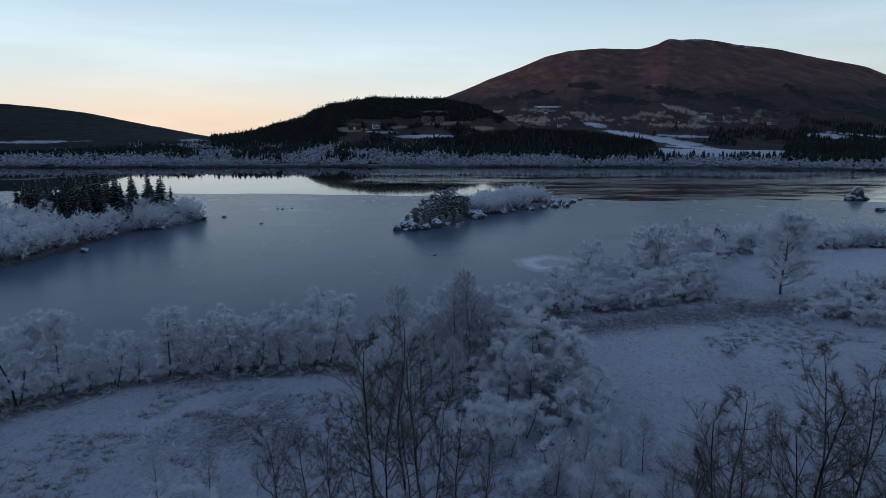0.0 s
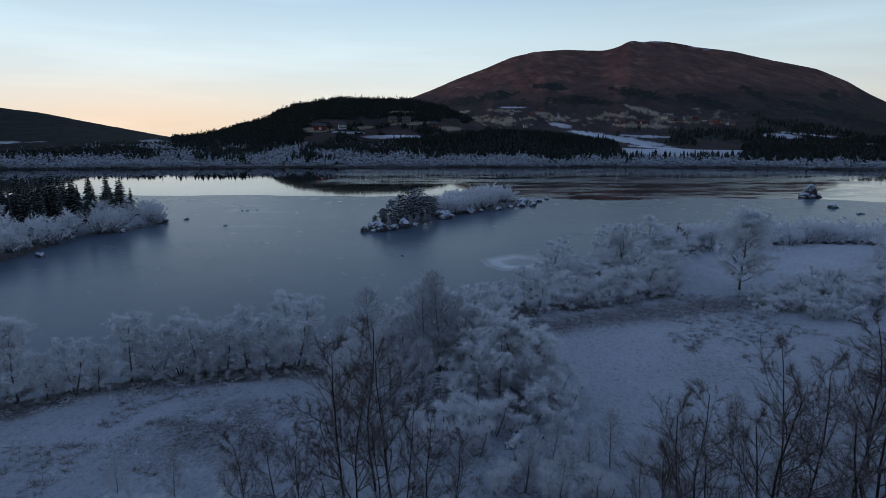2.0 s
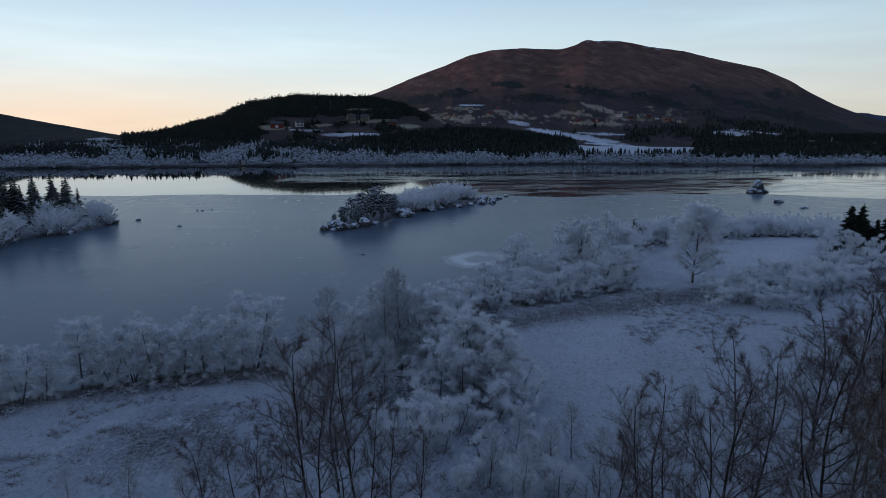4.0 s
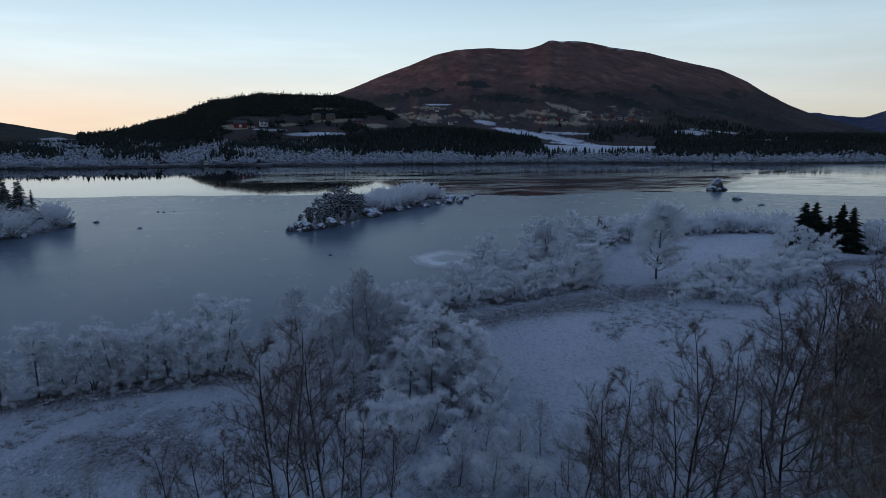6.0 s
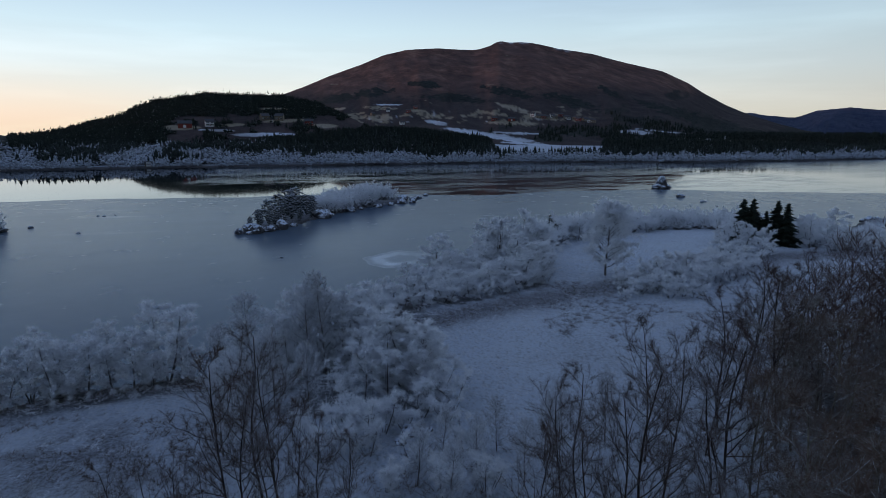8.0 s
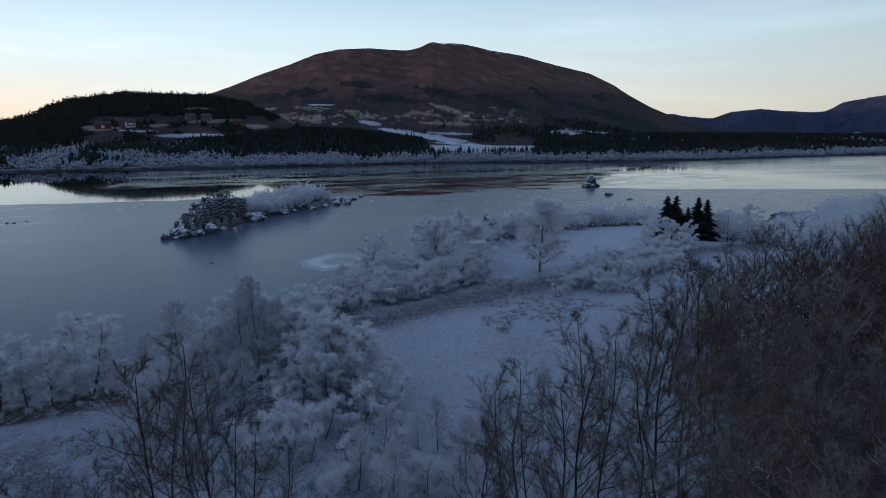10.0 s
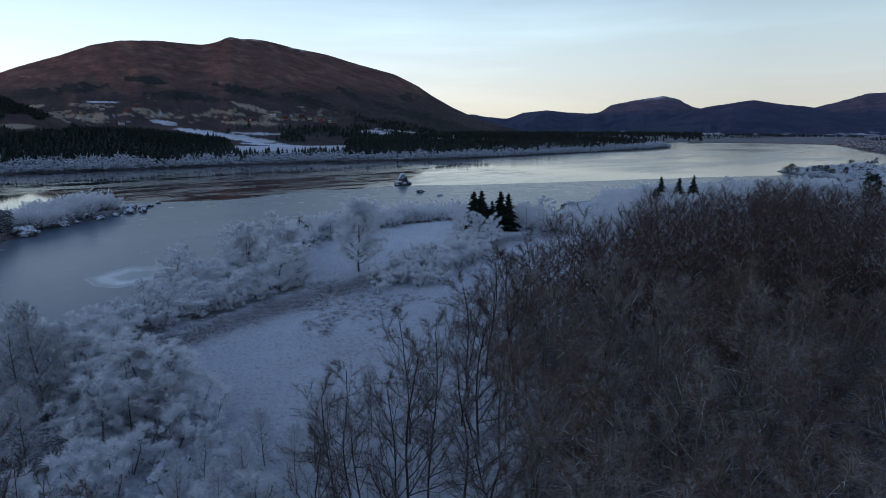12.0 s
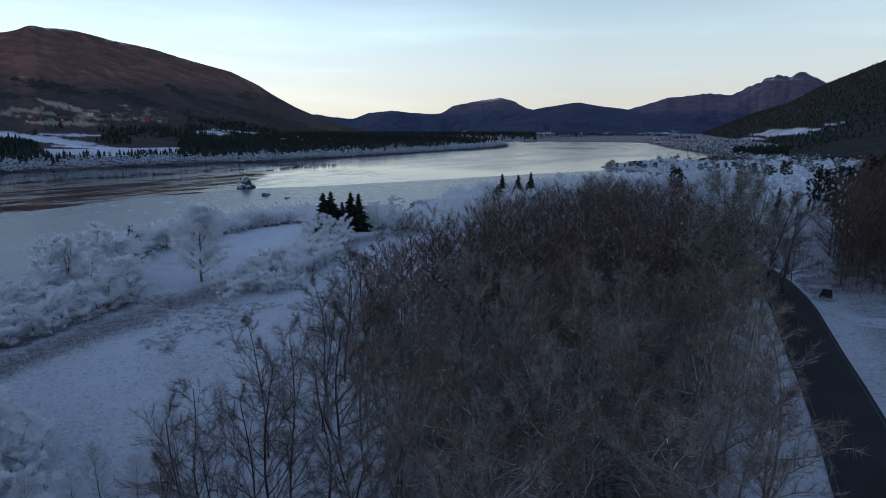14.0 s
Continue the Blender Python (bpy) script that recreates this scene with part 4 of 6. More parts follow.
def tree(name, label, category, wood, crown, m_wood, m_crown, group=""):
    root = new(name)
    part("trunk", tri_mesh("trunk", wood[0], as_tris(wood[1]), [m_wood]), root)
    part("crown", tri_mesh("crown", crown[0], as_tris(crown[1]), [m_crown]), root)
    return tagged(root, label, category, group)


def spruce_parts(seed, h, tiers, per):
    g = np.random.default_rng(seed)
    base, tip, rad = [], [], []
    for i in range(tiers):
        t = 0.08 + 0.9 * (i / tiers)
        L = (1 - t) ** 0.9 * h * 0.25 + 0.15
        for j in range(per):
            a = g.uniform(0, 6.28)
            z = t * h + g.uniform(-0.1, 0.1)
            l = L * g.uniform(0.7, 1.2)
            b = np.array([0, 0, z])
            e = np.array([math.cos(a) * l, math.sin(a) * l, z - l * 0.35 + 0.05])
            base.append(b), tip.append(e), rad.append(0.16 + l * 0.22)
            for s in (-1, 1):
                m = b + (e - b) * g.uniform(0.35, 0.6)
                a2 = a + s * g.uniform(0.5, 0.9)
                base.append(m), tip.append(m + np.array([math.cos(a2) * l * 0.45, math.sin(a2) * l * 0.45, -l * 0.2])), rad.append(0.10 + l * 0.14)
    base.append(np.array([0, 0, h * 0.93])), tip.append(np.array([0, 0, h * 1.02])), rad.append(0.06)
    crown = spikes(np.array(base), np.array(tip), np.array(rad), 4, 0.45)
    wood = tubes([[0, 0, -0.2, 0, 0, h * 0.5, h * 0.014, h * 0.009], [0, 0, h * 0.5, 0, 0, h * 0.97, h * 0.009, 0.01]], 6)
    return wood, crown


def pine_parts(seed, h, clumps, bare=0.35, size=0.9):
    g = np.random.default_rng(seed)
    wood = [[0, 0, -0.2, 0.05 * h * g.normal() * 0.3, 0, h * 0.55, h * 0.018, h * 0.012]]
    top = np.array([wood[0][3], 0.03 * h, h * 0.95])
    wood.append([*wood[0][3:6], *top, h * 0.012, 0.02])
    base, tip, rad = [], [], []
    for i in range(clumps):
        t = bare + (1 - bare) * (i + g.uniform(0, 1)) / clumps
        a = i * 2.4 + g.uniform(-0.4, 0.4)
        L = h * 0.26 * max(0.2, 1 - ((t - 0.6) / 0.55) ** 2) * g.uniform(0.6, 1.1)
        p = np.array([wood[0][3] * min(1, t / 0.55), 0, t * h * 0.95])
        e = p + np.array([math.cos(a) * L, math.sin(a) * L, L * g.uniform(0.1, 0.5)])
        wood.append([*p, *e, 0.035, 0.015])
        for c in (0.55, 1.0):
            k = 16
            o = p + (e - p) * c
            d = unit(g.normal(size=(k, 3)) * np.array([1, 1, 0.85]) + np.array([0, 0, 0.35]))
            base.append(np.repeat(o[None], k, 0)), tip.append(o + d * size * g.uniform(0.5, 1.0, (k, 1))), rad.append(np.full(k, 0.21 * size))
    crown = spikes(np.concatenate(base), np.concatenate(tip), np.concatenate(rad), 3, 0.6)
    return tubes(wood, 5), crown


def variants(name, label, category, count, maker, m_wood, m_crown, group=""):
    """Several grown individuals of one kind, unit tall; the first placing of each uses it, later ones copy it."""
    out = []
    for i in range(count):
        wood, crown, h = maker(i)
        out.append([tree(name, label, category, wood, crown, m_wood, m_crown, group), h, False])
    return out


def drop_unused(kinds):
    for ob, _, used in kinds:
        if not used:
            for o in (*ob.children_recursive, ob):
                bpy.data.objects.remove(o)


def plant(kinds, rows, seed, wide=(0.9, 1.15)):
    """Rows of x, y and height in metres."""
    g = random.Random(seed)
    zs = land(np.array([r[0] for r in rows], float), np.array([r[1] for r in rows], float))[0]
    for k, ((x, y, h), z) in enumerate(zip(rows, zs)):
        slot = kinds[g.randrange(len(kinds))]
        s = h / slot[1]
        w = s * g.uniform(*wide)
        m = Matrix.Translation((x, y, float(z))) @ Matrix.Rotation(g.uniform(0, 6.28), 4, "Z") @ Matrix.Diagonal((w, w, s, 1))
        if not slot[2]:
            slot[2] = True
            slot[0].matrix_basis = m
        else:
            c = copy_thing(slot[0], m)
            c.matrix_basis = m


SHORE_GROUP, SHRUB_GROUP, WOOD_GROUP = "frosted trees by the lake", "frosted shrubs on the shore", "bare woodland by the road"
RIME_LABEL = "birch thickly coated in white hoarfrost, drooping twigs"
rime_birch = variants("birch_tree", RIME_LABEL, "tree", 5,
                      lambda i: (*frosted(100 + i, 9.0, 0.32, 30 + 4 * (i % 3), 10, 40, 0.52, 0.030, start=0.07, stems=1 + i % 3, weep=0.36 + 0.08 * (i % 2), belly=0.40), 9.0), M_RIME_BARK, M_RIME, SHORE_GROUP)
rime_mid = variants("birch_tree", RIME_LABEL, "tree", 4,
                    lambda i: (*frosted(105 + i, 9.0, 0.36, 22, 10, 38, 0.65, 0.036, start=0.08, stems=1 + i % 3, weep=0.35, sub_r=0.03), 9.0), M_RIME_BARK, M_RIME, SHORE_GROUP)
rime_far = variants("birch_tree", RIME_LABEL, "tree", 4,
                    lambda i: (*frosted(110 + i, 9.0, 0.38, 20, 7, 28, 0.78, 0.055, start=0.06, stems=1 + i % 2, weep=0.32, sub_r=0.045), 9.0), M_RIME_BARK, M_RIME, SHORE_GROUP)
lone_birch = variants("birch_tree", "round frosted birch standing alone in the snowy field", "tree", 1,
                      lambda i: (*frosted(264, 10.0, 0.37, 54, 12, 44, 0.6, 0.030, start=0.12, weep=0.34, rise=0.95, belly=0.42, thick=0.016, sub_r=0.026), 10.0), M_BARK, M_RIME)
half_birch = variants("birch_tree", "tall birch with brown twigs half covered in frost", "tree", 3,
                      lambda i: (*grow(120 + i, 11.0, 0.27, 36, 8, 7, 0.6, 0.014, 0.06, start=0.10, thick=0.009, sides=4, limb_up=1.15, belly=0.4), 11.0), M_BARK, M_MIXED, SHORE_GROUP)
rime_shrub = variants("willow_shrub", "low willow shrub white with hoarfrost", "shrub", 4,
                      lambda i: (*frosted(140 + i, 4.0, 0.40, 20, 4, 32, 0.58, 0.026, start=0.12, stems=5, weep=0.05, rise=1.5, belly=0.5, thick=0.009, sub_r=0.022, splay=0.55), 4.0), M_RIME_BARK, M_RIME, SHRUB_GROUP)
bare_near = variants("bare_birch", "leafless brown birch with fine dark twigs", "tree", 4,
                     lambda i: (*branching(150 + i, 11.0, 1, 0.14, 0.34, 0.0075, 15, 0.55, 0.0065, 0.14, True), 11.0), M_DARK_BARK, M_TWIG, WOOD_GROUP)
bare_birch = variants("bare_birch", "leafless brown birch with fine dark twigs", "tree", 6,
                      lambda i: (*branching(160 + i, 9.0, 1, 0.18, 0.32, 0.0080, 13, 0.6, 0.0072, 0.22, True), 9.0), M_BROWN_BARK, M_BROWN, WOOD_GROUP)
spruce = variants("spruce_tree", "dark green spruce with little snow", "tree", 3, lambda i: (*spruce_parts(200 + i, 9.0, 26, 7), 9.0), M_BARK, M_NEEDLE, "spruces by the lake")
rime_spruce = variants("spruce_tree", "dark spruce dusted with frost", "tree", 2, lambda i: (*spruce_parts(210 + i, 9.0, 20, 5), 9.0), M_BARK, M_NEEDLE_RIME, "spruces by the lake")
pine = variants("pine_tree", "dark green pine with a ragged crown", "tree", 3, lambda i: (*pine_parts(220 + i, 9.0, 30), 9.0), M_BARK, M_NEEDLE, "pines on the shore")
rime_pine = variants("pine_tree", "bushy pine with frosted needles on the rocky island", "tree", 3, lambda i: (*pine_parts(230 + i, 7.0, 46, 0.06, 0.7), 7.0), M_BARK, M_NEEDLE_RIME, "pines on the island")
big_tree = variants("broadleaf_tree", "wide old leafless tree with pale grey limbs", "tree", 1,
                    lambda i: (*frosted(240, 15.0, 0.50, 64, 10, 26, 1.0, 0.014, start=0.16, stems=2, weep=-0.12, rise=1.0, belly=0.48, thick=0.015, sub_r=0.014, splay=0.25), 15.0), M_PALE, M_LICHEN)
tall_pine = variants("pine_tree", "tall dark green pine by the road", "tree", 3, lambda i: (*pine_parts(250 + i, 15.0, 120, 0.2, 0.85), 15.0), M_BARK, M_NEEDLE, "pines by the road")

# trees along the near bank
plant(rime_birch, [(-47.1, 60.9, 10.4), (-43.6, 63.5, 9.5), (-40.9, 64.1, 5.6), (-38.6, 65.5, 6.9), (-36.0, 65.8, 5.3), (-33.5, 68.2, 8.5), (-32.3, 69.9, 6.4), (-28.6, 70.4, 8.1), (-26.1, 70.3, 8.4),
                   (-24.9, 71.9, 7.4), (-21.0, 72.0, 8.1), (-18.5, 71.7, 6.8), (-14.9, 72.5, 10.0), (-13.4, 72.8, 5.2), (-51, 59.5, 9.0), (-55, 57.5, 7.5), (-60, 55, 9.0), (-30.5, 69, 6), (-23, 71, 6.5), (-16.5, 71.5, 6)], 1, (1.0, 1.3))
# the clump in the middle of the view
plant(rime_birch, [(0.4, 75.0, 9.5), (5.8, 72.8, 10.3), (-1.9, 77.0, 7.0), (10.1, 80.4, 6.3), (12.2, 79.1, 5.6), (11.8, 58.8, 9.1), (10.0, 60.2, 7.7), (6.7, 57.6, 6.4), (4.1, 73.9, 8.7), (-6.2, 72.7, 6.2), (-3.8, 69.9, 5.6), (6.3, 65.7, 6.8), (9, 57, 6.5), (13.2, 57, 7.2), (12.6, 61.5, 8), (14.2, 60, 6), (2.6, 71, 9), (7.4, 70, 9), (-1, 72.5, 8), (8.5, 75, 8)], 2, (1.05, 1.35))
plant(half_birch, [(-8.2, 61.5, 8.7), (-4.7, 65.8, 10.8), (3.4, 67.9, 12.2), (1.6, 68.5, 11.0), (-4.9, 51.8, 8.9), (-2.3, 58.0, 8.2), (0.9, 56.0, 7.4), (-6.5, 49.6, 8.5), (5.2, 68, 9.5)], 3)
plant(rime_shrub, [(14.3, 56.2, 4.8), (15.4, 53.8, 3.8), (12.5, 54.6, 4.3), (3.3, 48.9, 4.5), (5.0, 47.7, 4.4), (7.4, 49.4, 3.9), (9.4, 50.1, 3.0), (5.5, 45.7, 3.3), (11.5, 51.7, 3.3), (13.7, 50.2, 3.0), (1.7, 46.0, 4.2),
                   (13.5, 44.0, 3.2), (8.8, 43.1, 2.7), (-17, 36, 3.0), (-20, 37, 2.8), (-14, 35, 3.2), (10, 38, 3.2), (13, 37, 3.4), (6, 40, 3)], 4, (1.1, 1.4))
plant(bare_near, [(-10.5, 34.5, 7.8), (-9.0, 35.0, 7.6), (-7.3, 35.6, 8.0), (-5.9, 35.0, 7.0), (-5.1, 39.6, 13.2), (-2.9, 41.0, 13.2), (-1.6, 39.4, 11.8), (-4.0, 37.2, 10.5), (-0.6, 37.0, 8.6), (0.9, 36.4, 8.0), (2.6, 35.4, 7.0), (15.0, 28.3, 11.4), (12.6, 27.0, 9.6),
                   (19.2, 27.2, 13.0), (22.0, 29.0, 12.8), (16.2, 24.8, 11.7), (14.5, 25.2, 10.6), (-2.4, 35.4, 8.4), (20, 20, 11), (26, 36.7, 11), (18.4, 33.2, 10), (31, 36, 12), (36.7, 35.0, 14.5)], 5, (0.85, 1.1))
plant(half_birch, [(8.5, 40, 5.0), (11, 42, 5.4), (13, 39, 5.2), (16, 43, 5.0), (19, 40, 5.6), (22, 43, 5.2), (10, 36, 5.5), (16, 37, 5.5), (25, 41, 6.0), (-14, 40, 4.2), (-18, 41, 4.0), (-21, 39, 4.4)], 55, (0.9, 1.1))
# frosted trees round the brook and the bay
plant(rime_mid, [(28.5, 114.5, 7.8), (21.6, 108.9, 4.6), (15.9, 99.8, 5.2), (16.3, 93.6, 4.4), (22.8, 102.5, 4.4), (29.1, 106.1, 5.6), (32.0, 105.2, 5.3), (37.7, 111.8, 5.6), (41.6, 121.0, 8.6), (44.1, 120.2, 10.1),
                   (47.8, 116.6, 11.2), (49.7, 111.4, 8.0), (42.2, 107.0, 8.0), (43.4, 98.9, 7.2), (40.8, 96.8, 5.8), (37.3, 96.0, 5.4), (33.4, 94.3, 5.0), (29.1, 93.6, 4.6), (24.8, 92.7, 4.2), (19, 97, 5), (26, 98, 5), (34, 101, 5.5)], 6, (1.15, 1.5))
plant(rime_far, [(62.3, 127.6, 7.0), (58.1, 121.9, 5.1), (70.0, 132.7, 5.5), (74.2, 136.1, 6.7), (79.6, 136.5, 8.0), (84.7, 135.8, 5.6), (90.4, 99.4, 5.4), (135.2, 118.8, 7.5), (97.2, 112.9, 5.6)], 7, (1.1, 1.3))
plant(lone_birch, [(56.3, 95.5, 12.4)], 70, (1.0, 1.05))
plant(rime_mid, [(92, 108, 6.5), (97.5, 101, 3.6), (110.5, 103, 7), (88, 100, 6), (113, 108, 7), (90, 94, 5.5), (119, 106, 6.5), (84, 97, 5)], 71, (1.2, 1.5))
plant(pine, [(63.6, 133.8, 7.0)], 8)
plant(spruce, [(184.3, 110.8, 10.4), (189.8, 107.2, 9.3), (190.2, 102.4, 10.2), (179.1, 109.7, 6.8)], 9, (1.25, 1.5))
plant(tall_pine, [(139.9, 10.0, 13.2), (145.0, 6.6, 13.6), (150.2, 1.6, 15.4), (145.0, -1.6, 17.0), (138.0, -2.4, 15.2), (152, -4, 17)], 82, (0.75, 0.9))
plant(pine, [(193.0, 52.5, 9.7), (296.1, 48.1, 7.7), (277.2, 39.3, 7.2), (268.1, 32.2, 8.7), (398, 41.6, 4.7), (289.5, 78.7, 5.5)], 10, (1.0, 1.3))
plant(bare_near, [(79.3, 10.4, 15.0), (85.5, 9.5, 13.2), (81.1, 11.9, 15.1), (91.5, 9.4, 9.7), (95.3, 11.2, 10.6), (84.9, 13.8, 14.8), (99.5, 9.5, 6.9)], 83, (1.1, 1.4))
plant(spruce, [(99.6, 111.4, 10.4), (101.0, 110.1, 9.4), (102.4, 111.5, 10.6), (103.3, 108.5, 8.0), (106.4, 108.6, 10.4), (107.4, 106.8, 10.0)], 90, (1.5, 1.75))
plant(spruce, [(134.0, 16.6, 10.0), (167.3, 30.1, 9.9)], 80, (0.9, 1.0))
plant(big_tree, [(63.4, 11.6, 17.0)], 11, (1.0, 1.0))


def scatter(poly, gap, seed, keep=None, clear=6.5):
    """Points in a plan polygon, about one gap apart."""
    g = random.Random(seed)
    xs, ys = [p[0] for p in poly], [p[1] for p in poly]
    out = []
    x = min(xs)
    while x < max(xs):
        y = min(ys)
        while y < max(ys):
            out.append((x + g.uniform(-0.45, 0.45) * gap, y + g.uniform(-0.45, 0.45) * gap))
            y += gap
        x += gap
    px, py = np.array([p[0] for p in out]), np.array([p[1] for p in out])
    _, ins = polyline_distance(px, py, poly)
    z, d, wet, rd = land(px, py)
    ok = ins & ~wet & (rd > clear)
    return [p for p, k in zip(out, ok) if k and (keep is None or keep(*p))]


def thicket(name, label, category, makers, rows, mats, seed, wide=(0.9, 1.2)):
    """Woodland too thick to count: simple trees of several shapes in one mesh. Rows: x, y, height, ground height."""
    g = np.random.default_rng(seed)
    rows = np.array(rows, float)
    V, F, M, o = [], [], [], 0
    kinds = g.integers(0, len(makers), len(rows))
    for k, (parts, h0) in enumerate(makers):
        sel = rows[kinds == k]
        if not len(sel):
            continue
        n = len(sel)
        a, s = g.uniform(0, 6.28, n), sel[:, 2] / h0
        w = s * g.uniform(*wide, n)
        c, sn = np.cos(a), np.sin(a)
        for mi, (v, f) in enumerate(parts):
            f = as_tris(f)
            x = (v[None, :, 0] * c[:, None] - v[None, :, 1] * sn[:, None]) * w[:, None] + sel[:, 0:1]
            y = (v[None, :, 0] * sn[:, None] + v[None, :, 1] * c[:, None]) * w[:, None] + sel[:, 1:2]
            z = v[None, :, 2] * s[:, None] + sel[:, 3:4]
            V.append(np.stack([x, y, z], -1).reshape(-1, 3))
            F.append((f[None] + (np.arange(n) * len(v))[:, None, None]).reshape(-1, 3) + o)
            M.append(np.full(n * len(f), mi))
            o += n * len(v)
    ob = new(name, tri_mesh(name, np.concatenate(V), np.concatenate(F), mats, np.concatenate(M)))
    return tagged(ob, label, category, kind="stuff")


def on_land(pts, heights):
    z = land(np.array([p[0] for p in pts], float), np.array([p[1] for p in pts], float))[0]
    return [(x, y, h, float(k)) for (x, y), h, k in zip(pts, heights, z)]


def simple_bare(seed):
    g = np.random.default_rng(seed)
    n, k = 26, 20
    t = np.sort(g.uniform(0.05, 0.97, n))
    a = np.arange(n) * 2.4
    L = 11.0 * 0.30 * np.maximum(0.35, 1 - ((t - 0.45) / 0.75) ** 2)
    b = np.stack([0 * t, 0 * t, t * 11.0], -1)
    d = unit(np.stack([np.cos(a), np.sin(a), 0.8 + 1.2 * t], -1) + g.normal(size=(n, 3)) * 0.15)
    limbs = spikes(b, b + d * L[:, None], np.full(n, 0.045))
    u = g.uniform(0.2, 1.0, (n * k, 1))
    p = np.repeat(b, k, 0) + np.repeat(d * L[:, None], k, 0) * u
    td = unit(np.repeat(d, k, 0) * 0.7 + g.normal(size=(n * k, 3)) * 0.6 + np.array([0, 0, 0.25]))
    twigs = blades(p, p + td * g.uniform(0.6, 1.5, (n * k, 1)), np.full(n * k, 0.020), g)
    return joined(tubes([[0, 0, -0.3, 0, 0, 5.0, 0.06, 0.045], [0, 0, 5.0, 0.3, 0.1, 10.6, 0.045, 0.008]], 3), limbs), twigs


def simple_spruce(seed):
    """A far spruce: a slim core and three skirts of drooping boughs."""
    g = np.random.default_rng(seed)
    base = np.array([[0, 0, 0.3], [0, 0, 4.2]], float)
    tip = base + np.array([[g.normal() * 0.15, g.normal() * 0.15, h] for h in (7.0, 5.2)])
    core = spikes(base, tip, np.array([1.5, 1.0]), 4)
    z = np.repeat([2.0, 3.9, 5.6, 7.2], 6)
    a = np.arange(24) * 2.4 + g.uniform(-0.3, 0.3, 24)
    L = np.repeat([2.5, 2.0, 1.5, 0.9], 6) * g.uniform(0.75, 1.2, 24)
    p = np.stack([0 * z, 0 * z, z], -1)
    d = np.stack([np.cos(a) * L, np.sin(a) * L, -0.45 * L], -1)
    return tubes([[0, 0, -0.3, 0, 0, 1.2, 0.14, 0.12]], 3), joined(core, blades(p, p + d, np.full(24, 0.75), g))


def simple_pine(seed):
    g = np.random.default_rng(seed)
    k = 12
    o = np.array([[0, 0, 5.6]]) + g.normal(size=(k, 3)) * np.array([1.0, 1.0, 1.3])
    d = unit(g.normal(size=(k, 3)) * np.array([1, 1, 0.4]) + np.array([0, 0, 0.3]))
    return tubes([[0, 0, -0.3, 0, 0, 6, 0.16, 0.08]], 3), spikes(o - d * 0.8, o + d * 1.3, np.full(k, 0.75), 4, 0.6)


def simple_puff(seed, k, h, rad):
    """A rounded frosted bush of stems and rime tufts."""
    g = np.random.default_rng(seed)
    a, u = g.uniform(0, 6.28, k), np.sqrt(g.uniform(0, 1, k))
    c = np.stack([np.cos(a) * u * h * 0.42, np.sin(a) * u * h * 0.42, h * (0.12 + 0.75 * g.uniform(0.1, 1, k) * (1 - 0.55 * u * u))], -1)
    stems = spikes(np.zeros((5, 3)) - np.array([0, 0, 0.2]), c[:5] * 1.05, np.full(5, 0.05))
    p = c[np.arange(k) % k]
    d = unit(p * np.array([1, 1, 0.6]) + g.normal(size=(k, 3)) * 0.5)
    return stems, joined(puffs(c, g.uniform(0.55, 1.15, k) * rad, g), spikes(p[::2], (p + d * rad * g.uniform(1.2, 2.2, (k, 1)))[::2], np.full((k + 1) // 2, rad * 0.25)))


def simple_frost(seed, h, limbs, per, length, rad):
    """A domed frosted bush: stems that fan out, each with a head of rimed twigs."""
    g = np.random.default_rng(seed)
    a, u = np.arange(limbs) * 2.4 + g.uniform(-0.3, 0.3, limbs), np.sqrt((np.arange(limbs) + 0.5) / limbs)
    lump = 1 + 0.22 * np.sin(a * 2 + seed) + g.uniform(-0.12, 0.12, limbs)
    c = np.stack([np.cos(a) * u * h * 0.44 * lump, np.sin(a) * u * h * 0.44 * lump, h * (0.90 * np.sqrt(1.02 - u * u) * lump * g.uniform(0.75, 1.0, limbs) + 0.06)], -1)
    foot = c * np.array([0.25, 0.25, 0.0]) - np.array([0, 0, 0.2])
    # unrimed inner twigs, whose dark bark also paints shade into the bush
    inner = foot + (c - foot) * g.uniform(0.25, 0.75, (limbs, 1))
    stems = joined(spikes(foot, c, np.full(limbs, 0.06)), blades(inner, inner + unit(g.normal(size=(limbs, 3)) + np.array([0, 0, 0.6])) * length * 1.3, np.full(limbs, rad), g))
    o = np.repeat(c, per, 0) * (1 - 0.35 * g.uniform(0, 1, (limbs * per, 1)) ** 1.5)
    d = unit(unit(np.repeat(c, per, 0) * np.array([1, 1, 0.7])) * 0.8 + g.normal(size=(limbs * per, 3)) * 0.6)
    return stems, blades(o, o + d * length * g.uniform(0.5, 1.3, (limbs * per, 1)), rad * g.uniform(0.7, 1.3, limbs * per), g)


BUSHES = [(simple_frost(370 + i, 4.5, 26, 16, 0.78, 0.095), 4.5) for i in range(5)]
FAR_BIRCH = [(simple_puff(390 + i, 11, 5.0, 0.72), 5.0) for i in range(4)]
LUMPS = [(simple_puff(380 + i, 7, 4.0, 1.0), 4.0) for i in range(4)]
BARES = [(simple_bare(310 + i), 11.0) for i in range(4)]
FOREST_LUMPS = [(simple_puff(350 + i, 5, 5.0, 1.3), 5.0) for i in range(3)]
CONES = [(simple_spruce(330 + i), 9.4) for i in range(3)]
PINES = [(simple_pine(340 + i), 8.0) for i in range(3)]

g0 = random.Random(77)
